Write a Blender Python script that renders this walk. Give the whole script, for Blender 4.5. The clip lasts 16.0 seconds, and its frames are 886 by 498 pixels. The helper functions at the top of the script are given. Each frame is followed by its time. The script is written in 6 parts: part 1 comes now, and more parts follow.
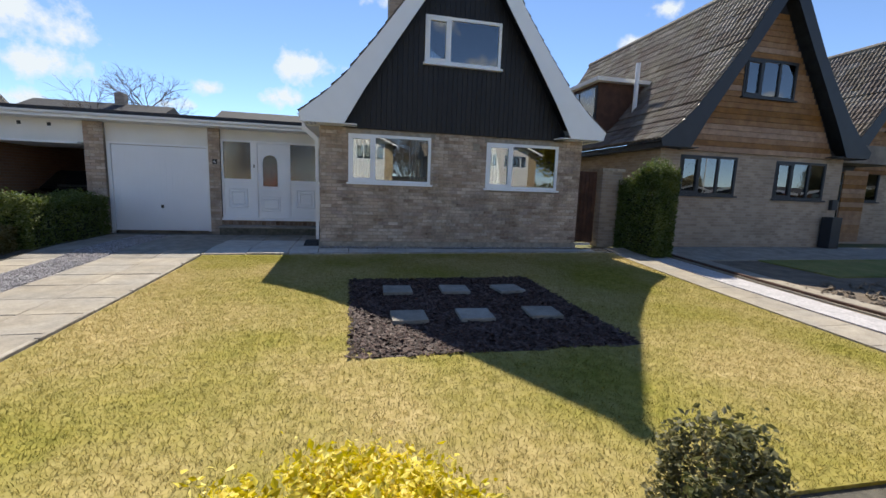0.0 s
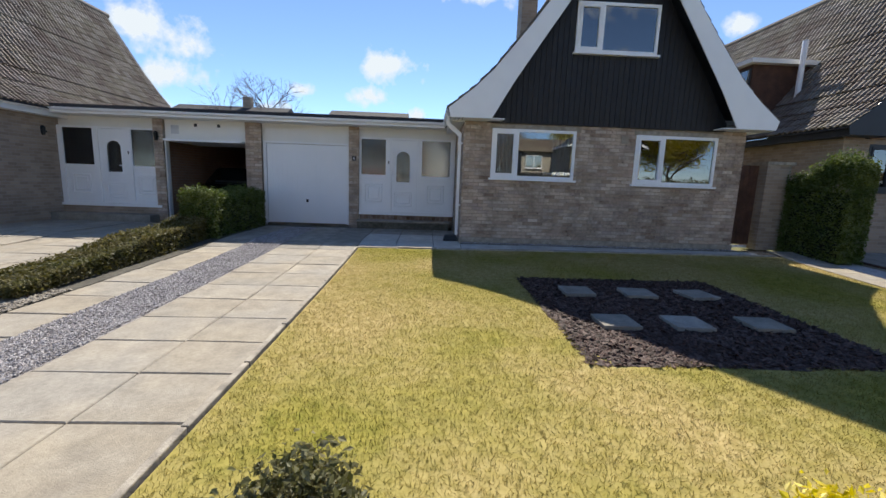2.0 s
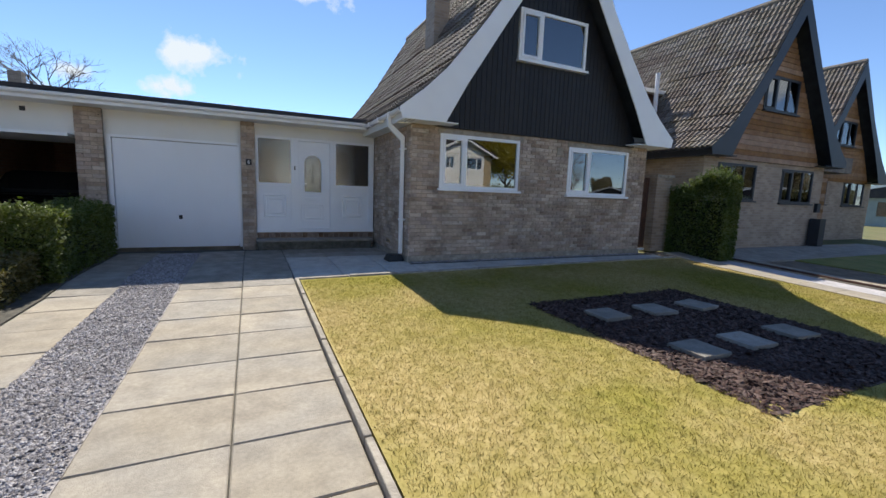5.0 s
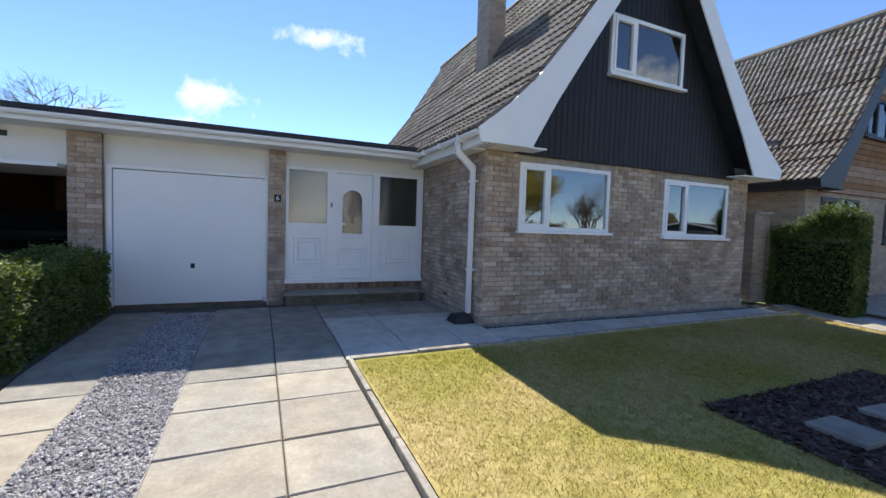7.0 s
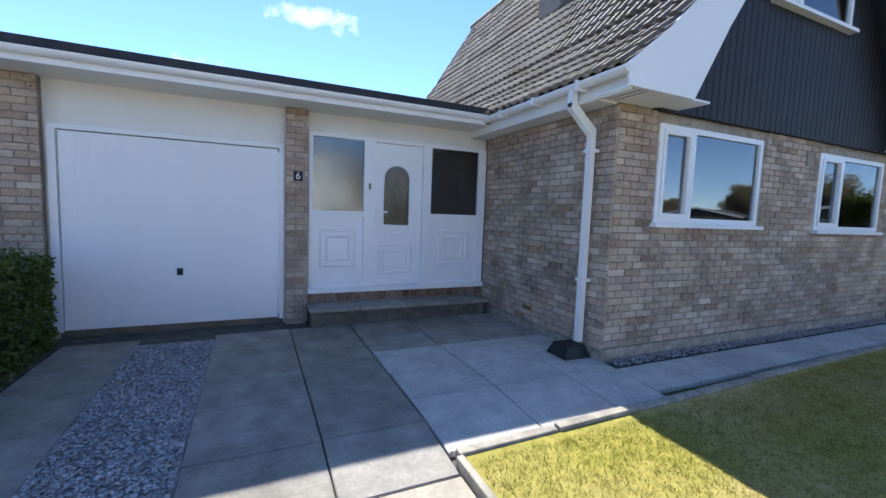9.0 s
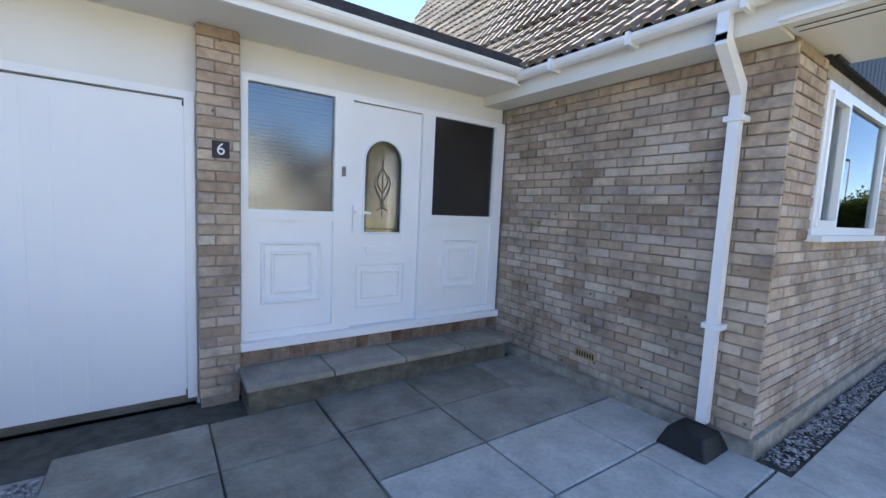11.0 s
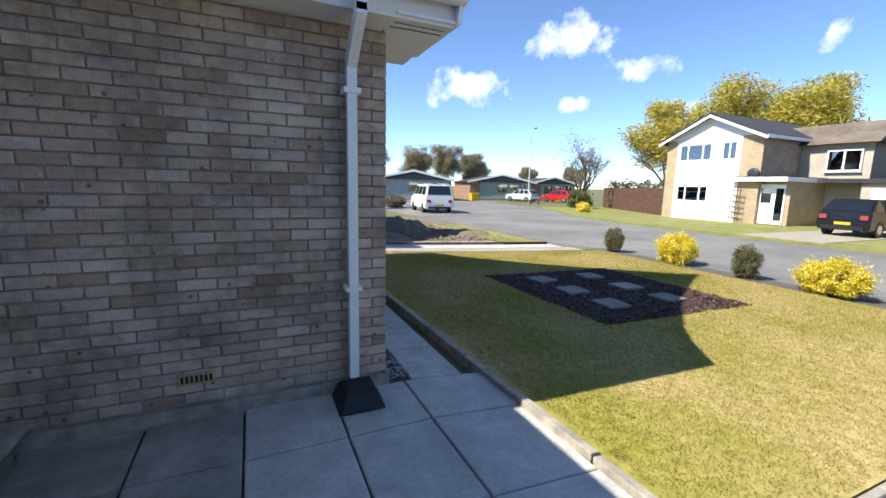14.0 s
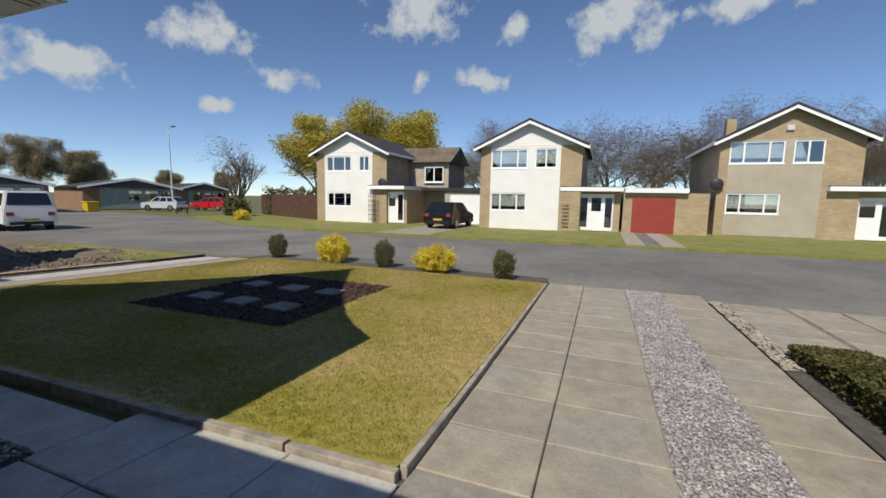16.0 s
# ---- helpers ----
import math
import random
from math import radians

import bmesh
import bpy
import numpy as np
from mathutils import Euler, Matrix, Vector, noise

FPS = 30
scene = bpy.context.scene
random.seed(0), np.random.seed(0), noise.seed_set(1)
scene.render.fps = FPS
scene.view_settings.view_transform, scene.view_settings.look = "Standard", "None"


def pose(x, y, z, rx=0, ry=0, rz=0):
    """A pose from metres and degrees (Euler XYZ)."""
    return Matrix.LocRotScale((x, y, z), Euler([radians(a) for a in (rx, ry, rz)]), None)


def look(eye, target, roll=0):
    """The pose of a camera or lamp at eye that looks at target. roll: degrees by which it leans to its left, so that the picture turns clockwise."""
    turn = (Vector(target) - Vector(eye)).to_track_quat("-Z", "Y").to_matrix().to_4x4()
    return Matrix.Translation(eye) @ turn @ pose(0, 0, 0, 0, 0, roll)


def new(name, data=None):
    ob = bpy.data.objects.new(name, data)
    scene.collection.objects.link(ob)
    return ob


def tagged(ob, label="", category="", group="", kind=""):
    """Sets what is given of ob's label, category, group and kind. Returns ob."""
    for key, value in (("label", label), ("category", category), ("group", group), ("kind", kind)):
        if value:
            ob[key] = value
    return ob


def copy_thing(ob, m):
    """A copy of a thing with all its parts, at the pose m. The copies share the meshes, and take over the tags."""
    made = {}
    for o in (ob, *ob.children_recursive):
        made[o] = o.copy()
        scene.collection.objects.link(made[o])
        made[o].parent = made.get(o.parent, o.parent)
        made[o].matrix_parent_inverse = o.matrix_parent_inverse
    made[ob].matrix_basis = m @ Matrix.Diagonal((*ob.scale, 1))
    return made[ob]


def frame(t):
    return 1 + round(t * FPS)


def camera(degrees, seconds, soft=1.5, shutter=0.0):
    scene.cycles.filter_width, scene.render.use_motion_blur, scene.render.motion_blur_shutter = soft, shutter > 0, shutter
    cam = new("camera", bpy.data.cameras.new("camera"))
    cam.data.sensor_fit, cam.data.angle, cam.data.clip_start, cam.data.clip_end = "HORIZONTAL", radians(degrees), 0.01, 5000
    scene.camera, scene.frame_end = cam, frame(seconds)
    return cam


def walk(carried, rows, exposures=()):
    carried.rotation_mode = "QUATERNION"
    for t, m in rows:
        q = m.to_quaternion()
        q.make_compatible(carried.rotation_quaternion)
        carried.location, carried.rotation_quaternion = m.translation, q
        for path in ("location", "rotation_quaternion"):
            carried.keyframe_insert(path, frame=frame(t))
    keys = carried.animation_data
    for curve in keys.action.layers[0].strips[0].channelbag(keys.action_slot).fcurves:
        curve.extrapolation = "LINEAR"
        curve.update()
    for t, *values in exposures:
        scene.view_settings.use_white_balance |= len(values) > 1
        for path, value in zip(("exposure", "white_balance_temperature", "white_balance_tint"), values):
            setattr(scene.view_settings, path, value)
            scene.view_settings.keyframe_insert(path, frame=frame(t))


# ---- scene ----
cam = camera(93.6, 16.0)
METRES, EYE, TILT, LEAN, TURN = 12.9, 1.5, 0.0, 0.0, -12.8
ROWS = [
    (0.0, 0.0, 0.0, 0.0, 0.28, -8.11, -1.99),
    (0.5, -0.0208, -0.0028, -0.0021, 6.09, -8.09, -2.53),
    (1.0, -0.0465, -0.0077, -0.0029, 11.14, -8.24, -2.7),
    (1.5, -0.0765, -0.0018, -0.004, 13.24, -8.58, -2.57),
    (2.0, -0.1109, 0.0022, -0.0027, 10.66, -9.14, -2.03),
    (2.5, -0.144, 0.004, -0.0005, 4.02, -9.65, -1.72),
    (3.0, -0.1753, 0.0148, 0.0001, -2.99, -9.74, -1.71),
    (5.5, -0.3043, 0.1281, 0.0013, -12.13, -6.63, -2.01),
    (6.0, -0.3157, 0.1674, 0.0057, -12.11, -4.8, -2.09),
    (6.5, -0.3314, 0.2029, 0.0082, -11.67, -3.45, -2.09),
    (7.0, -0.3459, 0.2447, 0.0072, -10.91, -2.92, -1.92),
    (7.5, -0.3632, 0.2882, 0.0057, -10.43, -3.27, -1.79),
    (8.0, -0.378, 0.3303, 0.0067, -10.36, -4.04, -1.66),
    (8.5, -0.3892, 0.3736, 0.0093, -11.05, -4.65, -1.83),
    (9.0, -0.4032, 0.4135, 0.0099, -11.68, -5.04, -2.11),
    (11.5, -0.4363, 0.6137, 0.0132, -28.64, -6.19, -2.39),
    (12.0, -0.4437, 0.6431, 0.0123, -38.21, -6.98, -1.97),
    (12.5, -0.4452, 0.6719, 0.0149, -49.16, -7.57, -1.19),
    (13.0, -0.451, 0.6967, 0.0162, -66.15, -8.24, -0.84),
    (13.5, -0.4483, 0.7111, 0.0149, -85.13, -8.68, -0.96),
    (14.0, -0.4502, 0.7213, 0.0162, -101.79, -8.69, -1.32),
    (14.5, -0.4532, 0.7361, 0.0176, -116.22, -8.32, -1.63),
    (15.0, -0.457, 0.7382, 0.0181, -128.5, -7.8, -1.62),
    (15.5, -0.4616, 0.7353, 0.0181, -138.76, -7.3, -1.42),
    (16.0, -0.466, 0.7342, 0.0181, -146.24, -6.87, -1.03),
]
walk(cam, [(t, pose(0, 0, EYE, TILT, LEAN, TURN) @ pose(METRES * x, METRES * y, METRES * z, 90 + pitch, roll, yaw)) for t, x, y, z, yaw, pitch, roll in ROWS],
     exposures=[(0.0, 0.75, 6350, 10), (3.0, 0.75, 6300, 10), (5.5, 0.75, 6200, 10), (7.0, 1.05, 6000, 10), (9.0, 1.4, 5700, 10), (11.5, 2.15, 6350, 10), (12.6, 2.15, 6250, 10), (13.5, 1.6, 5950, 10), (14.5, 0.75, 6200, 10), (15.2, 0.35, 6250, 10), (16.0, 0.02, 6400, 10)])

# ---- world, sun ----
W = bpy.data.worlds.new("sky")
scene.world = W
W.use_nodes = True
wn = W.node_tree.nodes
sky = wn.new("ShaderNodeTexSky")
sky.sky_type = 'NISHITA'
sky.sun_disc = False
sky.sun_elevation = radians(47)
sky.sun_rotation = radians(5)
sky.air_density, sky.dust_density, sky.ozone_density = 0.65, 0.0, 3.0
W.node_tree.links.new(sky.outputs[0], wn["Background"].inputs[0])
wn["Background"].inputs[1].default_value = 0.115
SUN = Vector((0.06, 0.68, 0.73))
sun = new("sun", bpy.data.lights.new("sun", 'SUN'))
sun.data.energy, sun.data.angle, sun.data.color = 4.5, radians(0.5), (1.0, 0.92, 0.78)
sun.matrix_world = look(SUN * 60, (0, 0, 0))


# ---- materials ----
def mat(name, c1, c2=None, scale=8.0, rough=0.7, metal=0.0, bump=0.2, fine=90.0, rnd=0.0, spec=0.4, depth=0.01, c3=None, big=0.6, coord='Object'):
    """A procedural surface: two colours mixed by broad noise, fine grain in bump, object-random tone."""
    m = bpy.data.materials.new(name)
    m.use_nodes = True
    n, l = m.node_tree.nodes, m.node_tree.links
    b = n["Principled BSDF"]
    b.inputs["Roughness"].default_value = rough
    b.inputs["Metallic"].default_value = metal
    b.inputs["Specular IOR Level"].default_value = spec
    c2 = c2 or tuple(v * 0.8 for v in c1)
    if coord == 'World':
        co = n.new("ShaderNodeNewGeometry").outputs["Position"]
    else:
        co = n.new("ShaderNodeTexCoord").outputs["Object"]
    n1 = n.new("ShaderNodeTexNoise")
    n1.inputs["Scale"].default_value, n1.inputs["Detail"].default_value = scale, 6
    l.new(co, n1.inputs["Vector"])
    r1 = n.new("ShaderNodeValToRGB")
    r1.color_ramp.elements[0].position, r1.color_ramp.elements[1].position = 0.32, 0.68
    r1.color_ramp.elements[0].color, r1.color_ramp.elements[1].color = (*c2, 1), (*c1, 1)
    l.new(n1.outputs[0], r1.inputs[0])
    out = r1.outputs[0]
    if c3:
        n3 = n.new("ShaderNodeTexNoise")
        n3.inputs["Scale"].default_value, n3.inputs["Detail"].default_value = big, 4
        l.new(co, n3.inputs["Vector"])
        r3 = n.new("ShaderNodeValToRGB")
        r3.color_ramp.elements[0].position, r3.color_ramp.elements[1].position = 0.42, 0.62
        l.new(n3.outputs[0], r3.inputs[0])
        mx = n.new("ShaderNodeMix")
        mx.data_type = 'RGBA'
        l.new(r3.outputs[0], mx.inputs[0])
        l.new(out, mx.inputs[6])
        mx.inputs[7].default_value = (*c3, 1)
        out = mx.outputs[2]
    if rnd:
        oi = n.new("ShaderNodeObjectInfo")
        ge = n.new("ShaderNodeNewGeometry")
        ad = n.new("ShaderNodeMath")
        ad.operation = 'ADD'
        l.new(oi.outputs["Random"], ad.inputs[0])
        l.new(ge.outputs["Random Per Island"], ad.inputs[1])
        fr = n.new("ShaderNodeMath")
        fr.operation = 'FRACT'
        l.new(ad.outputs[0], fr.inputs[0])
        mr = n.new("ShaderNodeMapRange")
        mr.inputs[3].default_value, mr.inputs[4].default_value = 1 - rnd, 1 + rnd
        l.new(fr.outputs[0], mr.inputs[0])
        hs = n.new("ShaderNodeHueSaturation")
        l.new(mr.outputs[0], hs.inputs["Value"])
        sr = n.new("ShaderNodeMapRange")
        sr.inputs[3].default_value, sr.inputs[4].default_value = 1 + min(0.25, rnd), 1 - min(0.3, rnd)
        l.new(fr.outputs[0], sr.inputs[0])
        l.new(sr.outputs[0], hs.inputs["Saturation"])
        l.new(out, hs.inputs["Color"])
        out = hs.outputs[0]
    if bump > 0.2:
        # fine speckle and broader smears
        for sc_, lo in ((fine * 0.3, 0.11), (fine * 0.05, 0.13)):
            n5 = n.new("ShaderNodeTexNoise")
            n5.inputs["Scale"].default_value, n5.inputs["Detail"].default_value = sc_, 5
            l.new(co, n5.inputs["Vector"])
            m5 = n.new("ShaderNodeMapRange")
            m5.inputs[1].default_value, m5.inputs[2].default_value = 0.3, 0.7
            m5.inputs[3].default_value, m5.inputs[4].default_value = 1 - lo, 1 + lo
            l.new(n5.outputs[0], m5.inputs[0])
            h5 = n.new("ShaderNodeHueSaturation")
            l.new(m5.outputs[0], h5.inputs["Value"])
            l.new(out, h5.inputs["Color"])
            out = h5.outputs[0]
    l.new(out, b.inputs["Base Color"])
    if bump:
        n2 = n.new("ShaderNodeTexNoise")
        n2.inputs["Scale"].default_value, n2.inputs["Detail"].default_value = fine, 4
        l.new(co, n2.inputs["Vector"])
        bp = n.new("ShaderNodeBump")
        bp.inputs["Strength"].default_value, bp.inputs["Distance"].default_value = bump, depth
        l.new(n2.outputs[0], bp.inputs["Height"])
        l.new(bp.outputs[0], b.inputs["Normal"])
    return m


def leaf_mat(name, c1, c2, rough=0.55, scale=3.0):
    m = mat(name, c1, c2, scale=scale, rough=rough, bump=0, rnd=0.42, spec=0.3)
    n, l = m.node_tree.nodes, m.node_tree.links
    b = n["Principled BSDF"]
    tr = n.new("ShaderNodeBsdfTranslucent")
    src = b.inputs["Base Color"].links[0].from_socket
    l.new(src, tr.inputs[0])
    mx = n.new("ShaderNodeMixShader")
    mx.inputs[0].default_value = 0.4
    l.new(b.outputs[0], mx.inputs[1])
    l.new(tr.outputs[0], mx.inputs[2])
    l.new(mx.outputs[0], n["Material Output"].inputs[0])
    return m


def glass_mat(name, ior=1.7, rough=0.0, tint=(0.75, 0.8, 0.8)):
    m = bpy.data.materials.new(name)
    m.use_nodes = True
    n, l = m.node_tree.nodes, m.node_tree.links
    n.remove(n["Principled BSDF"])
    t, g, f, x = n.new("ShaderNodeBsdfTransparent"), n.new("ShaderNodeBsdfGlossy"), n.new("ShaderNodeFresnel"), n.new("ShaderNodeMixShader")
    t.inputs[0].default_value = (*tint, 1)
    g.inputs["Roughness"].default_value = rough
    f.inputs[0].default_value = ior
    l.new(f.outputs[0], x.inputs[0])
    l.new(t.outputs[0], x.inputs[1])
    l.new(g.outputs[0], x.inputs[2])
    l.new(x.outputs[0], n["Material Output"].inputs[0])
    return m


def brick_mat(name):
    """Weathered buff facing bricks: a tone for each brick, blotches and pits on its face."""
    m = mat(name, (0.80, 0.78, 0.76), (0.55, 0.53, 0.51), 16, 0.9, bump=0.6, fine=80, coord='World', c3=(0.92, 0.90, 0.88), big=2.6)
    n, l = m.node_tree.nodes, m.node_tree.links
    b = n["Principled BSDF"]
    src = b.inputs["Base Color"].links[0].from_socket
    oi, ge, ad, fr = n.new("ShaderNodeObjectInfo"), n.new("ShaderNodeNewGeometry"), n.new("ShaderNodeMath"), n.new("ShaderNodeMath")
    ad.operation, fr.operation = 'ADD', 'FRACT'
    l.new(oi.outputs["Random"], ad.inputs[0])
    l.new(ge.outputs["Random Per Island"], ad.inputs[1])
    l.new(ad.outputs[0], fr.inputs[0])
    rp = n.new("ShaderNodeValToRGB")
    tones = ((0.0, (0.40, 0.30, 0.225)), (0.2, (0.56, 0.455, 0.35)), (0.4, (0.49, 0.375, 0.30)), (0.58, (0.64, 0.535, 0.43)), (0.76, (0.45, 0.365, 0.315)), (0.9, (0.70, 0.61, 0.51)), (1.0, (0.34, 0.25, 0.19)))
    el = rp.color_ramp.elements
    while len(el) < len(tones):
        el.new(0.5)
    for e, (p, c) in zip(el, tones):
        e.position, e.color = p, (*c, 1)
    l.new(fr.outputs[0], rp.inputs[0])
    mx = n.new("ShaderNodeMix")
    mx.data_type, mx.blend_type = 'RGBA', 'MULTIPLY'
    mx.inputs[0].default_value = 1.0
    l.new(rp.outputs[0], mx.inputs[6])
    l.new(src, mx.inputs[7])
    # small dark pits
    vo, co, pm = n.new("ShaderNodeTexVoronoi"), n.new("ShaderNodeNewGeometry"), n.new("ShaderNodeMapRange")
    vo.inputs["Scale"].default_value = 7.0
    l.new(co.outputs["Position"], vo.inputs["Vector"])
    pm.inputs[1].default_value, pm.inputs[2].default_value, pm.inputs[3].default_value, pm.inputs[4].default_value = 0.06, 0.12, 0.35, 1.0
    l.new(vo.outputs["Distance"], pm.inputs[0])
    hs = n.new("ShaderNodeHueSaturation")
    l.new(pm.outputs[0], hs.inputs["Value"])
    l.new(mx.outputs[2], hs.inputs["Color"])
    l.new(hs.outputs[0], b.inputs["Base Color"])
    return m


def turf(name, leafy):
    """Mown spring turf: fresh green and straw-yellow areas, small tufts and thatch."""
    m = bpy.data.materials.new(name)
    m.use_nodes = True
    n, l = m.node_tree.nodes, m.node_tree.links
    b = n["Principled BSDF"]
    b.inputs["Roughness"].default_value, b.inputs["Specular IOR Level"].default_value = 0.9, 0.08
    geo = n.new("ShaderNodeNewGeometry")

    def patches(scale, lo, hi, detail=5):
        t, r = n.new("ShaderNodeTexNoise"), n.new("ShaderNodeMapRange")
        t.inputs["Scale"].default_value, t.inputs["Detail"].default_value = scale, detail
        l.new(geo.outputs["Position"], t.inputs["Vector"])
        r.inputs[1].default_value, r.inputs[2].default_value = lo, hi
        l.new(t.outputs[0], r.inputs[0])
        return r.outputs[0]

    def blend(f, a, c):
        x = n.new("ShaderNodeMix")
        x.data_type = 'RGBA'
        l.new(f, x.inputs[0])
        for sock, v in ((x.inputs[6], a), (x.inputs[7], c)):
            if isinstance(v, tuple):
                sock.default_value = (*v, 1)
            else:
                l.new(v, sock)
        return x.outputs[2]
    green = blend(patches(9, 0.35, 0.65), (0.21, 0.20, 0.032), (0.34, 0.295, 0.065))
    straw = blend(patches(11, 0.35, 0.65), (0.35, 0.275, 0.10), (0.49, 0.385, 0.175))
    col = blend(patches(0.55, 0.34, 0.60), green, straw)
    col = blend(patches(34, 0.54, 0.80), col, (0.16, 0.135, 0.035))
    if leafy:
        rn = n.new("ShaderNodeMapRange")
        rn.inputs[3].default_value, rn.inputs[4].default_value = 0.8, 1.18
        l.new(geo.outputs["Random Per Island"], rn.inputs[0])
        hs = n.new("ShaderNodeHueSaturation")
        l.new(rn.outputs[0], hs.inputs["Value"])
        l.new(col, hs.inputs["Color"])
        col = hs.outputs[0]
        tr, mx = n.new("ShaderNodeBsdfTranslucent"), n.new("ShaderNodeMixShader")
        l.new(col, tr.inputs[0])
        mx.inputs[0].default_value = 0.4
        l.new(b.outputs[0], mx.inputs[1])
        l.new(tr.outputs[0], mx.inputs[2])
        l.new(mx.outputs[0], n["Material Output"].inputs[0])
    l.new(col, b.inputs["Base Color"])
    return m


def brick_tex(name, c1, c2, mortar, facing='y'):
    """Brickwork for walls that stay far off."""
    m = bpy.data.materials.new(name)
    m.use_nodes = True
    n, l = m.node_tree.nodes, m.node_tree.links
    b = n["Principled BSDF"]
    b.inputs["Roughness"].default_value = 0.85
    geo = n.new("ShaderNodeNewGeometry")
    sp, cb, ad = n.new("ShaderNodeSeparateXYZ"), n.new("ShaderNodeCombineXYZ"), n.new("ShaderNodeMath")
    l.new(geo.outputs["Position"], sp.inputs[0])
    l.new(sp.outputs[0], ad.inputs[0])
    l.new(sp.outputs[1], ad.inputs[1])
    l.new(ad.outputs[0], cb.inputs[0])
    l.new(sp.outputs[2], cb.inputs[1])
    br = n.new("ShaderNodeTexBrick")
    br.inputs["Scale"].default_value = 1.0
    br.inputs["Brick Width"].default_value, br.inputs["Row Height"].default_value = 0.225, 0.075
    br.inputs["Mortar Size"].default_value = 0.006
    br.inputs["Color1"].default_value, br.inputs["Color2"].default_value, br.inputs["Mortar"].default_value = (*c1, 1), (*c2, 1), (*mortar, 1)
    l.new(cb.outputs[0], br.inputs["Vector"])
    ns = n.new("ShaderNodeTexNoise")
    ns.inputs["Scale"].default_value = 1.3
    l.new(geo.outputs["Position"], ns.inputs["Vector"])
    mr = n.new("ShaderNodeMapRange")
    mr.inputs[3].default_value, mr.inputs[4].default_value = 0.75, 1.25
    l.new(ns.outputs[0], mr.inputs[0])
    hs = n.new("ShaderNodeHueSaturation")
    l.new(br.outputs["Color"], hs.inputs["Color"])
    l.new(mr.outputs[0], hs.inputs["Value"])
    l.new(hs.outputs[0], b.inputs["Base Color"])
    bp = n.new("ShaderNodeBump")
    bp.inputs["Strength"].default_value, bp.inputs["Distance"].default_value = 0.5, 0.01
    bp.invert = True
    l.new(br.outputs["Fac"], bp.inputs["Height"])
    l.new(bp.outputs[0], b.inputs["Normal"])
    return m


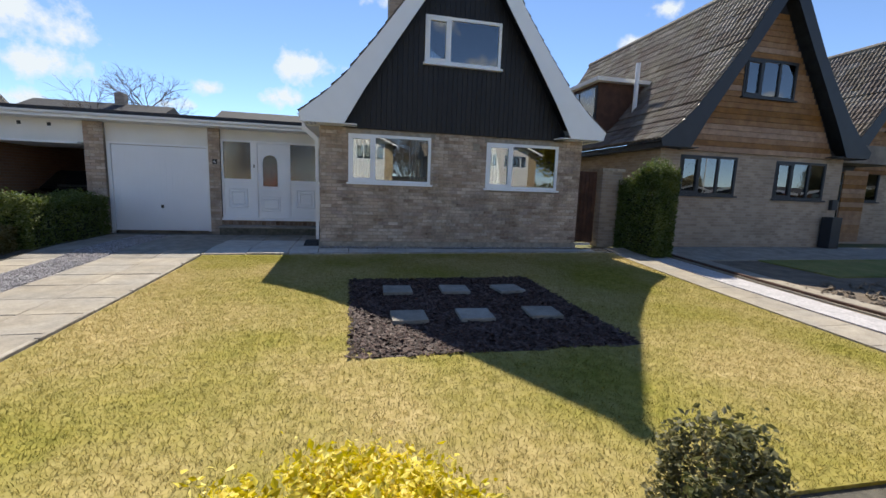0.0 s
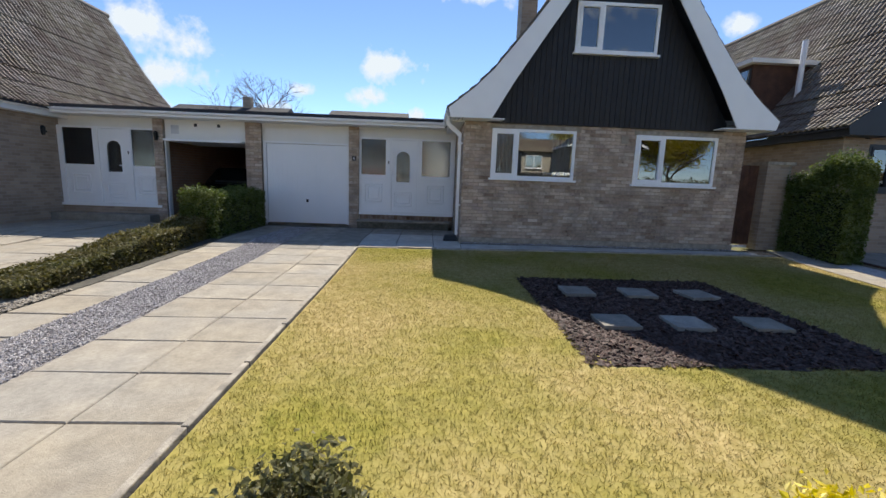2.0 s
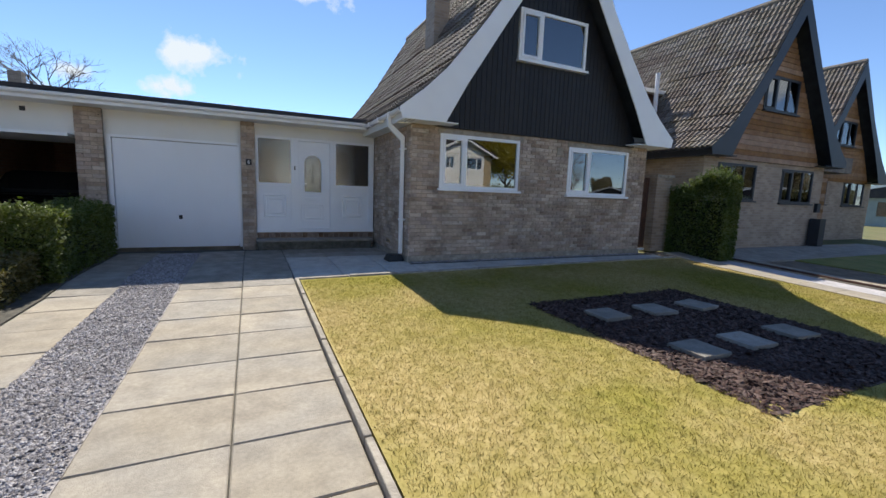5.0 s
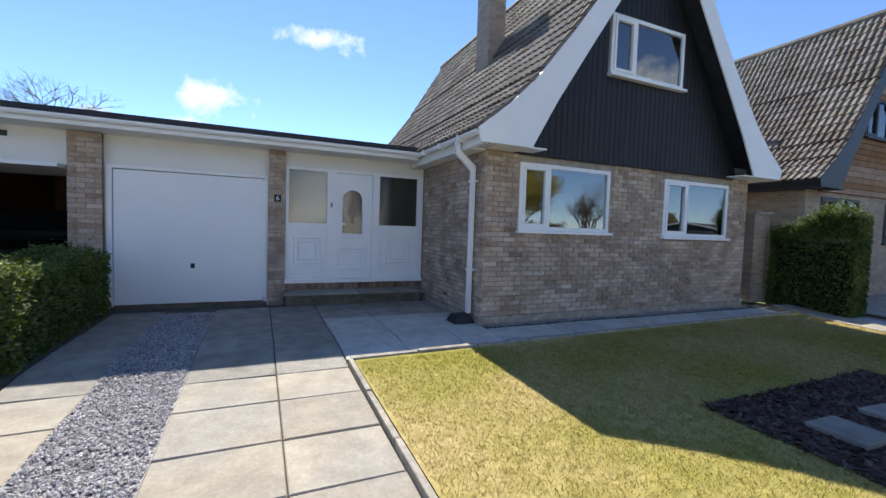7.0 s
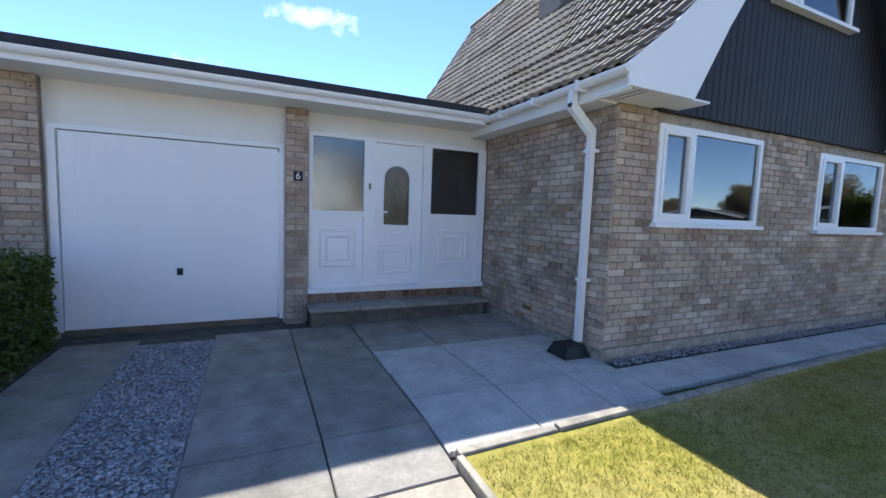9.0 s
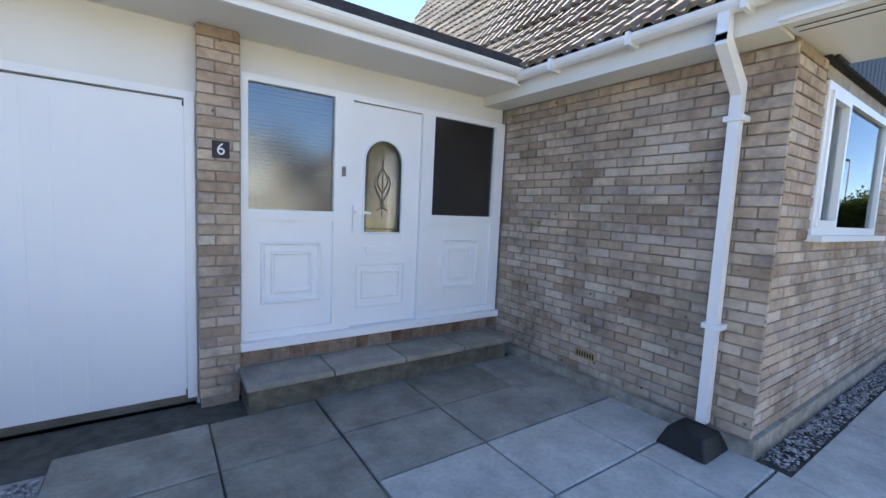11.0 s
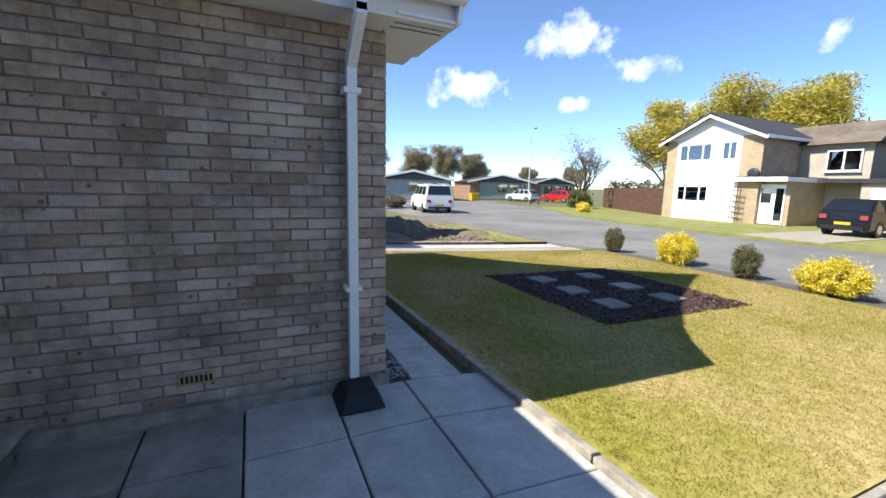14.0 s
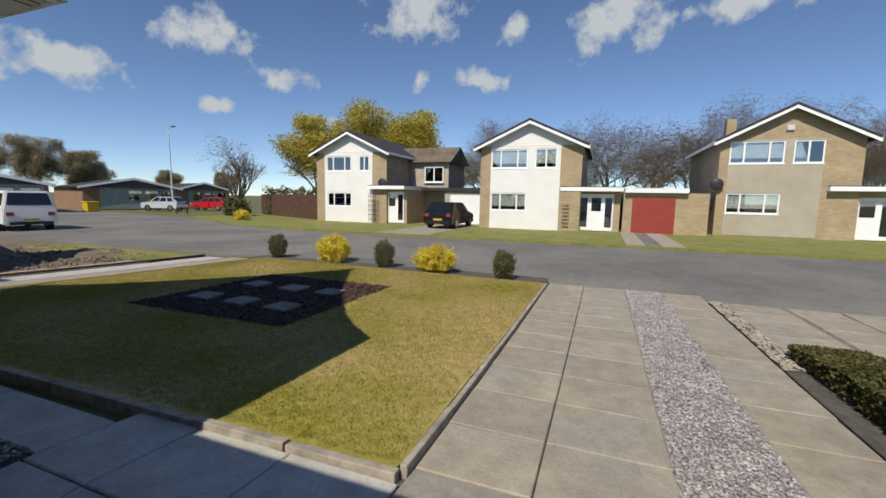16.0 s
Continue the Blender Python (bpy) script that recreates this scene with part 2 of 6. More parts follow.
M = dict(
    ground=mat("ground_soil", (0.10, 0.12, 0.04), (0.16, 0.14, 0.06), 0.6, 0.95, bump=0.5, fine=30, coord='World'),
    asphalt=mat("asphalt", (0.17, 0.162, 0.152), (0.13, 0.124, 0.118), 1.2, 0.9, bump=0.5, fine=160, c3=(0.205, 0.195, 0.18), big=0.25, coord='World'),
    lawn=turf("lawn_turf", False),
    blade=turf("grass_blades", True),
    grass_far=mat("verge_grass", (0.16, 0.19, 0.04), (0.27, 0.24, 0.08), 1.1, 0.95, bump=0.8, fine=60, coord='World', depth=0.03),
    slab=mat("concrete_slab", (0.375, 0.325, 0.25), (0.30, 0.26, 0.205), 2.5, 0.9, bump=0.45, fine=120, rnd=0.06, coord='World', c3=(0.31, 0.28, 0.235), big=1.1),
    slab_dark=mat("dark_slab", (0.33, 0.30, 0.255), (0.225, 0.205, 0.175), 4, 0.9, bump=0.4, fine=110, rnd=0.14, coord='World'),
    slab_pale=mat("pale_slab", (0.52, 0.50, 0.455), (0.43, 0.41, 0.375), 2.5, 0.85, bump=0.25, fine=110, rnd=0.08, coord='World'),
    kerb=mat("edging_concrete", (0.42, 0.37, 0.30), (0.26, 0.23, 0.19), 9, 0.95, bump=0.6, fine=70, coord='World'),
    joint=mat("joint_soil", (0.12, 0.11, 0.09), (0.07, 0.065, 0.055), 12, 1.0, bump=0.5),
    gravel=mat("grey_gravel", (0.40, 0.37, 0.36), (0.27, 0.25, 0.255), 30, 0.85, bump=0.5, rnd=0.5, coord='World'),
    bark=mat("bark_chips", (0.105, 0.056, 0.042), (0.026, 0.016, 0.014), 25, 0.65, spec=0.2, bump=0.4, rnd=0.65, coord='World'),
    brick=brick_mat("buff_brick"),
    mortar=mat("mortar", (0.36, 0.30, 0.24), (0.25, 0.21, 0.165), 6, 0.95, bump=0.5, coord='World'),
    upvc=mat("white_upvc", (0.86, 0.865, 0.87), (0.83, 0.835, 0.84), 3, 0.3, bump=0.03, fine=30),
    white=mat("white_paint", (0.80, 0.79, 0.76), (0.75, 0.74, 0.70), 1.5, 0.5, bump=0.08, fine=40, coord='World'),
    garage=mat("white_garage_paint", (0.85, 0.86, 0.875), (0.82, 0.83, 0.845), 1.5, 0.35, bump=0.04, fine=25),
    black=mat("black_cladding", (0.016, 0.015, 0.016), (0.011, 0.010, 0.011), 5, 0.55, bump=0.25, fine=60, rnd=0.2, coord='World'),
    tile=mat("brown_roof_tile", (0.175, 0.138, 0.112), (0.125, 0.10, 0.082), 6, 0.85, bump=0.5, fine=70, rnd=0.25, coord='World', c3=(0.20, 0.17, 0.13), big=1.0),
    felt=mat("roof_felt", (0.05, 0.05, 0.055), (0.035, 0.035, 0.04), 4, 0.9, bump=0.5),
    # room surfaces coloured dark to stand for unlit rooms behind the panes
    dark=mat("unlit_room_tone", (0.10, 0.095, 0.09), (0.07, 0.065, 0.06), 2, 0.9, bump=0.1),
    room=mat("room_plaster", (0.45, 0.43, 0.40), (0.4, 0.38, 0.35), 2, 0.9, bump=0.05),
    cedar=mat("cedar_boards", (0.33, 0.185, 0.085), (0.23, 0.12, 0.055), 5, 0.7, bump=0.4, fine=40, rnd=0.25, coord='World'),
    grey=mat("anthracite_paint", (0.03, 0.033, 0.04), (0.025, 0.027, 0.032), 4, 0.45, bump=0.05),
    rubber=mat("black_plastic", (0.016, 0.017, 0.019), (0.01, 0.011, 0.012), 10, 0.5, bump=0.2, fine=40),
    fence=mat("brown_fence_wood", (0.10, 0.05, 0.032), (0.065, 0.033, 0.022), 5, 0.8, bump=0.4, coord='World'),
    red=mat("red_paint", (0.30, 0.055, 0.04), (0.26, 0.045, 0.035), 3, 0.45, bump=0.1),
    chrome=mat("steel", (0.6, 0.6, 0.6), (0.5, 0.5, 0.5), 10, 0.3, metal=1.0, bump=0.05),
    lead=mat("lead_came", (0.16, 0.15, 0.13), (0.1, 0.1, 0.09), 20, 0.4, metal=0.6, bump=0.1),
    # near-black colour standing for the shade deep inside the hedges
    leaf_shade=mat("hedge_inner_shade", (0.02, 0.028, 0.01), (0.012, 0.015, 0.008), 14, 0.95, bump=1.0, fine=25, depth=0.05),
    leaf_y=leaf_mat("golden_leaves", (0.80, 0.65, 0.012), (0.66, 0.55, 0.014)),
    leaf_g=leaf_mat("green_leaves", (0.095, 0.11, 0.032), (0.20, 0.175, 0.075)),
    leaf_h=leaf_mat("hedge_leaves", (0.07, 0.11, 0.02), (0.17, 0.20, 0.045)),
    leaf_o=leaf_mat("olive_leaves", (0.11, 0.11, 0.03), (0.17, 0.14, 0.05)),
    leaf_b=leaf_mat("brown_twigs", (0.25, 0.195, 0.14), (0.17, 0.13, 0.095)),
    leaf_w=leaf_mat("willow_leaves", (0.55, 0.46, 0.06), (0.42, 0.36, 0.05)),
    wood=mat("grey_bark", (0.20, 0.165, 0.135), (0.13, 0.105, 0.085), 8, 0.95, bump=0.6),
    glass=glass_mat("window_glass", 2.9),
    frost=glass_mat("obscured_glass", 2.2, 0.12, (0.55, 0.58, 0.58)),
    render=mat("white_render", (0.80, 0.79, 0.77), (0.74, 0.73, 0.70), 1.2, 0.8, bump=0.2, fine=40, coord='World'),
    tan=mat("tan_render", (0.44, 0.39, 0.31), (0.38, 0.33, 0.26), 1.2, 0.85, bump=0.2, coord='World'),
    buff=brick_tex("buff_brickwork", (0.42, 0.32, 0.19), (0.34, 0.25, 0.14), (0.40, 0.35, 0.27)),
    grey_brick=brick_tex("brown_brickwork", (0.42, 0.33, 0.245), (0.29, 0.22, 0.165), (0.38, 0.33, 0.28)),
    clay=mat("orange_clay", (0.50, 0.35, 0.19), (0.40, 0.27, 0.14), 9, 0.9, bump=0.3),
    leaf_t=leaf_mat("budding_twigs", (0.36, 0.31, 0.18), (0.27, 0.23, 0.13)),
    moss=mat("mossy_concrete", (0.17, 0.155, 0.125), (0.10, 0.095, 0.07), 9, 0.95, bump=0.6, fine=60, coord="World"),
    riser=mat("orange_brown_brick", (0.27, 0.18, 0.12), (0.15, 0.10, 0.07), 12, 0.9, bump=0.5, rnd=0.35, coord="World"),
    orange=brick_tex("orange_brickwork", (0.30, 0.17, 0.10), (0.24, 0.13, 0.08), (0.27, 0.22, 0.18)),
    blind=mat("grey_blind", (0.62, 0.63, 0.62), (0.55, 0.56, 0.56), 3, 0.7, bump=0.05),
    net=mat("pale_curtain", (0.55, 0.56, 0.58), (0.45, 0.46, 0.48), 5, 0.9, bump=0.1),
    carwhite=mat("white_car_paint", (0.8, 0.8, 0.8), (0.78, 0.78, 0.78), 2, 0.15, bump=0),
    carblack=mat("black_car_paint", (0.012, 0.013, 0.016), (0.01, 0.01, 0.012), 2, 0.12, bump=0),
    carred=mat("red_car_paint", (0.5, 0.02, 0.025), (0.48, 0.02, 0.02), 2, 0.15, bump=0),
    carsilver=mat("silver_car_paint", (0.5, 0.52, 0.55), (0.48, 0.5, 0.52), 2, 0.2, bump=0),
    dirt=mat("bare_earth", (0.22, 0.17, 0.12), (0.15, 0.12, 0.09), 3, 1.0, bump=0.8, fine=30, coord='World', depth=0.04),
    yellow=mat("yellow_plastic", (0.6, 0.4, 0.02), (0.55, 0.36, 0.02), 4, 0.5, bump=0.1),
)


# ---- geometry helpers ----
def box(bm, x0, x1, y0, y1, z0, z1):
    v = [bm.verts.new(p) for p in ((x0, y0, z0), (x1, y0, z0), (x1, y1, z0), (x0, y1, z0), (x0, y0, z1), (x1, y0, z1), (x1, y1, z1), (x0, y1, z1))]
    for f in ((0, 3, 2, 1), (4, 5, 6, 7), (0, 1, 5, 4), (1, 2, 6, 5), (2, 3, 7, 6), (3, 0, 4, 7)):
        bm.faces.new([v[i] for i in f])
    return v


def prism(bm, pts, axis, a, b):
    """A solid from a polygon pts (two coordinates) drawn out along axis from a to b."""
    def p(u, w, t):
        return {'x': (t, u, w), 'y': (u, t, w), 'z': (u, w, t)}[axis]
    f0 = [bm.verts.new(p(u, w, a)) for u, w in pts]
    f1 = [bm.verts.new(p(u, w, b)) for u, w in pts]
    bm.faces.new(f0[::-1])
    bm.faces.new(f1)
    for i in range(len(pts)):
        j = (i + 1) % len(pts)
        bm.faces.new((f0[i], f0[j], f1[j], f1[i]))


def tube(bm, pts, radii, sides=8):
    rings = []
    for i, p in enumerate(pts):
        d = Vector(pts[min(i + 1, len(pts) - 1)]) - Vector(pts[max(i - 1, 0)])
        q = d.to_track_quat('Z', 'Y')
        r = radii[i] if hasattr(radii, '__len__') else radii
        rings.append([bm.verts.new(Vector(p) + q @ Vector((r * math.cos(6.2832 * k / sides), r * math.sin(6.2832 * k / sides), 0))) for k in range(sides)])
    for a, b in zip(rings, rings[1:]):
        for k in range(sides):
            bm.faces.new((a[k], a[(k + 1) % sides], b[(k + 1) % sides], b[k]))
    bm.faces.new(rings[0][::-1])
    bm.faces.new(rings[-1])


def part(name, bm, material, parent=None, label="", bevel=0.0, smooth=False):
    """Links a bmesh as one mesh object under a thing."""
    if bevel:
        bmesh.ops.bevel(bm, geom=bm.edges[:], offset=bevel, segments=2, affect='EDGES', profile=0.5)
    bmesh.ops.recalc_face_normals(bm, faces=bm.faces[:])
    me = bpy.data.meshes.new(name)
    bm.to_mesh(me)
    bm.free()
    me.materials.append(M[material])
    if smooth:
        me.polygons.foreach_set("use_smooth", [True] * len(me.polygons))
    ob = new(name, me)
    ob.parent = parent
    if label:
        ob["label"] = label
    return ob


def raw(name, verts, faces, material, parent=None, label=""):
    me = bpy.data.meshes.new(name)
    me.from_pydata([tuple(v) for v in verts] if not isinstance(verts, np.ndarray) else verts.tolist(), [], faces)
    me.materials.append(M[material])
    ob = new(name, me)
    ob.parent = parent
    if label:
        ob["label"] = label
    return ob


def bx(name, material, parent, x0, x1, y0, y1, z0, z1, label="", bevel=0.0):
    bm = bmesh.new()
    box(bm, x0, x1, y0, y1, z0, z1)
    return part(name, bm, material, parent, label, bevel)


def thing(name, label, category, kind="", group="", at=(0, 0, 0)):
    ob = new(name)
    ob.location = at
    return tagged(ob, label, category, group, kind)


GY, GZ = (0.5, 2.0, 4.5, 6.0, 8.4, 9.1), (-0.05, -0.03, 0.0, 0.025, 0.09, 0.16)


def G(y):
    """Height of the gently rising ground."""
    return float(np.interp(y, GY, GZ))


def cut_along_y(bm):
    """Cuts a mesh where the ground changes its slope."""
    for y in GY[1:]:
        bmesh.ops.bisect_plane(bm, geom=bm.verts[:] + bm.edges[:] + bm.faces[:], plane_co=(0, y, 0), plane_no=(0, 1, 0))


def wall_holes(bm, x0, x1, z0, z1, ya, yb, holes, axis='y'):
    """A wall slab with rectangular openings (u0, u1, z0, z1) through it."""
    us = sorted({x0, x1, *[h[0] for h in holes], *[h[1] for h in holes]})
    zs = sorted({z0, z1, *[h[2] for h in holes], *[h[3] for h in holes]})
    for a, b in zip(us, us[1:]):
        for c, d in zip(zs, zs[1:]):
            u, w = (a + b) / 2, (c + d) / 2
            if not any(h[0] < u < h[1] and h[2] < w < h[3] for h in holes):
                box(bm, *((a, b, ya, yb) if axis == 'y' else (ya, yb, a, b)), c, d)
    bmesh.ops.remove_doubles(bm, verts=bm.verts[:], dist=1e-5)
    seen = {}
    for f in bm.faces:
        seen.setdefault(tuple(round(q, 4) for q in f.calc_center_median()), []).append(f)
    bmesh.ops.delete(bm, geom=[f for fs in seen.values() if len(fs) > 1 for f in fs], context='FACES_ONLY')


def slab_piece(name, material, parent, x0, x1, y0, y1, zt, th=0.05, tilt=0.0):
    """A paving slab that follows the ground."""
    bm = bmesh.new()
    v = box(bm, x0, x1, y0, y1, 0, 1)
    for p in v:
        p.co.z = G(p.co.y) + zt + (p.co.z - 1) * th + random.uniform(-1, 1) * tilt
    top = [e for e in bm.edges if all(q in v[4:] for q in e.verts)]
    bmesh.ops.bevel(bm, geom=top, offset=0.008, segments=1, affect='EDGES')
    return part(name, bm, material, parent)


def scatter(name, n, region, size, material, parent=None, zfun=None, flat=0.5, stretch=1.0, lift=0.01):
    """Loose angular stones or chips over a rectangle, in one mesh."""
    rng = np.random.default_rng(len(name) + n)
    x0, x1, y0, y1 = region
    base = np.array([(1, 0, 0), (0, 1, 0), (-1, 0, 0), (0, -1, 0), (0, 0, 1), (0, 0, -1)], float)
    fs = np.array([(0, 1, 4), (1, 2, 4), (2, 3, 4), (3, 0, 4), (1, 0, 5), (2, 1, 5), (3, 2, 5), (0, 3, 5)])
    c = np.stack([rng.uniform(x0, x1, n), rng.uniform(y0, y1, n)], 1)
    s = size * rng.uniform(0.5, 1.3, n)
    an = rng.uniform(0, 6.28, n)
    v = base[None] * (1 + rng.uniform(-0.35, 0.35, (n, 6, 3))) * s[:, None, None]
    v[:, :, 0] *= stretch
    v[:, :, 2] *= flat
    tl = rng.uniform(-0.6, 0.6, n)
    v[:, :, 2] += v[:, :, 0] * tl[:, None]
    x = v[:, :, 0] * np.cos(an)[:, None] - v[:, :, 1] * np.sin(an)[:, None] + c[:, 0:1]
    y = v[:, :, 0] * np.sin(an)[:, None] + v[:, :, 1] * np.cos(an)[:, None] + c[:, 1:2]
    z = v[:, :, 2] + np.interp(c[:, 1:2], GY, GZ) + lift + rng.uniform(0, lift, (n, 1))
    vv = np.stack([x, y, z], 2).reshape(-1, 3)
    ff = (fs[None] + 6 * np.arange(n)[:, None, None]).reshape(-1, 3).tolist()
    return raw(name, vv, ff, material, parent)


def leaves(name, centres, size, material, parent, seed=1, up=0.3, long=1.6):
    """Many small folded leaves at the given places, in one mesh."""
    rng = np.random.default_rng(seed)
    c = np.asarray(centres, float)
    n = len(c)
    d = rng.normal(size=(n, 3))
    d[:, 2] = np.abs(d[:, 2]) * up + d[:, 2] * (1 - up)
    d /= np.linalg.norm(d, axis=1)[:, None] + 1e-9
    e = np.cross(d, rng.normal(size=(n, 3)))
    e /= np.linalg.norm(e, axis=1)[:, None] + 1e-9
    s = size * rng.uniform(0.6, 1.4, n)[:, None]
    nn = np.cross(d, e)
    v = np.stack([c - d * s * long * 0.5, c + e * s * 0.45 + nn * s * 0.15, c + d * s * long * 0.5, c - e * s * 0.45 + nn * s * 0.15], 1).reshape(-1, 3)
    i = 4 * np.arange(n)[:, None]
    f = np.concatenate([i + np.array([[0, 1, 2]]), i + np.array([[0, 2, 3]])]).tolist()
    return raw(name, v, f, material, parent)


# ---- ground ----
bm = bmesh.new()
xs, ys = (-2500, -60, -20, 20, 60, 2500), (-2500, -60, -8, *GY, 20, 60, 2500)
gv = [[bm.verts.new((x, y, G(y) - 0.06)) for x in xs] for y in ys]
for j in range(len(ys) - 1):
    for i in range(len(xs) - 1):
        bm.faces.new((gv[j][i], gv[j][i + 1], gv[j + 1][i + 1], gv[j + 1][i]))
tagged(part("ground", bm, "ground"), "grassy soil that carries the street and gardens", "ground", kind="structure")

bm = bmesh.new()
prism(bm, [(-70, -7.4), (-70, 2.0), (-5.64, 1.95), (-5.64, 1.44), (-2.8, 1.44), (-2.6, 0.95), (5.4, 0.75), (6.5, 1.3), (14, 1.6), (70, 4), (70, -17), (42, -15), (26, -12.5), (17, -8.2), (12, -7.0)], 'z', -0.2, -0.048)
tagged(part("road", bm, "asphalt"), "worn grey asphalt street curving past the gardens", "road", kind="structure")
# verge opposite, with kerb
bm = bmesh.new()
prism(bm, [(-70, -7.5), (12, -7.1), (17, -8.3), (26, -12.6), (26, -60), (-70, -60)], 'z', -0.2, 0.05)
tagged(part("verge", bm, "grass_far"), "green grass verge before the facing houses", "grass", kind="structure")


def strip(name, material, x0, x1, y0, y1, lift, label, cat, th=0.1, slant=0.0):
    bm = bmesh.new()
    box(bm, x0, x1, y0, y1, 0, 1)
    cut_along_y(bm)
    for p in bm.verts:
        if slant:
            p.co.x += slant * (p.co.y - y0)
        p.co.z = G(p.co.y) + lift + (p.co.z - 1) * th
    return tagged(part(name, bm, material), label, cat, kind="structure")


KX0, KX1 = -2.72, 5.2
# lawn
bm = bmesh.new()
prism(bm, [(-2.70, 1.68), (5.1, 1.44), (6.15, 8.72), (-2.70, 8.50)], 'z', 0, 1)
cut_along_y(bm)
for p in bm.verts:
    p.co.z = G(p.co.y) + (0.03 if p.co.z > 0.5 else -0.1)
lawn = tagged(part("lawn", bm, "lawn"), "patchy green and yellowed mown front lawn", "lawn", kind="structure")

# ---- chalet houses ----
OUTER = [(3.45, 2.93), (2.95, 3.33), (2.55, 3.72), (1.90, 4.53), (1.33, 5.30), (0.0, 7.45)]
INNER = [(2.57, 2.77), (2.15, 3.50), (1.52, 4.47), (0.86, 5.47), (0.0, 6.82)]


def prof(P, h):
    """Height of a gable profile at half width h."""
    for (h0, z0), (h1, z1) in zip(P, P[1:]):
        if h1 <= h <= h0:
            return z0 + (z1 - z0) * (h0 - h) / (h0 - h1)
    return P[0][1]


def sash_window(name, cx0, cx1, z0, z1, y, frame_m, parent=None, mull=0.3, lights=2, inside="net", glass="glass"):
    """A casement window in a wall that faces -y, with sill; outer face at y."""
    w = thing(name, "white plastic casement window with clear panes" if frame_m == "upvc" else "dark framed casement window", "window", kind="structure") if parent is None else new(name)
    w.parent = parent
    f = 0.06
    bm = bmesh.new()
    box(bm, cx0, cx1, y, y + 0.07, z1 - f, z1)
    box(bm, cx0, cx1, y, y + 0.07, z0, z0 + f)
    box(bm, cx0, cx0 + f, y, y + 0.07, z0 + f, z1 - f)
    box(bm, cx1 - f, cx1, y, y + 0.07, z0 + f, z1 - f)
    W_ = cx1 - cx0
    if lights == 2:
        ms = [cx0 + W_ * mull]
    else:
        ms = [cx0 + W_ * k / lights for k in range(1, lights)]
    for m_ in ms:
        box(bm, m_ - 0.035, m_ + 0.035, y + 0.001, y + 0.069, z0 + f, z1 - f)
    part("window_frame", bm, frame_m, w)
    edges = [cx0 + f] + ms + [cx1 - f]
    for k, (a, b) in enumerate(zip(edges, edges[1:])):
        a2, b2 = a + (0.035 if k else 0), b - (0.035 if k < len(ms) else 0)
        if k == 0:
            bm = bmesh.new()
            for q in ((a2, b2, z0 + f, z0 + f + 0.045), (a2, b2, z1 - f - 0.045, z1 - f), (a2, a2 + 0.045, z0 + f + 0.045, z1 - f - 0.045), (b2 - 0.045, b2, z0 + f + 0.045, z1 - f - 0.045)):
                box(bm, q[0], q[1], y - 0.015, y + 0.05, q[2], q[3])
            part("sash", bm, frame_m, w)
        p_ = bx("pane", glass, w, a2, b2, y + 0.03, y + 0.036, z0 + f, z1 - f)
        p_.visible_shadow = False
    bx("sill", frame_m, w, cx0 - 0.04, cx1 + 0.04, y - 0.07, y + 0.05, z0 - 0.045, z0 - 0.002)
    if inside:
        bm = bmesh.new()
        n = 40
        for side in (0, 1):
            a = cx0 + f if side == 0 else cx1 - f - 0.22 * W_
            vs = []
            for k in range(n // 2 + 1):
                u = a + 0.22 * W_ * k / (n // 2)
                yy = y + 0.2 + 0.02 * math.sin(k * 1.7)
                vs.append((bm.verts.new((u, yy, z0 - 0.1)), bm.verts.new((u, yy, z1 + 0.05))))
            for p0, p1 in zip(vs, vs[1:]):
                bm.faces.new((p0[0], p1[0], p1[1], p0[1]))
        part("curtain", bm, inside, w)
    return w


def tile_mesh(wd, ln):
    """One interlocking roof tile: x along the eave, y up the slope, two rolls and a thick lower edge."""
    sec = [(0, 0.0), (0.12, 0.035), (0.26, 0.035), (0.36, 0.0), (0.5, 0.0), (0.62, 0.035), (0.78, 0.035), (0.88, 0.0), (1.0, 0.0)]
    v, f = [], []
    for u, h in sec:
        v += [(u * wd, 0, h + 0.022), (u * wd, ln * 1.08, h), (u * wd, 0, h - 0.012)]
    for k in range(len(sec) - 1):
        a, b = 3 * k, 3 * k + 3
        f += [(a, b, b + 1, a + 1), (a + 2, b + 2, b, a)]
    me = bpy.data.meshes.new("tile")
    me.from_pydata(v, [], f)
    me.materials.append(M["tile"])
    return me


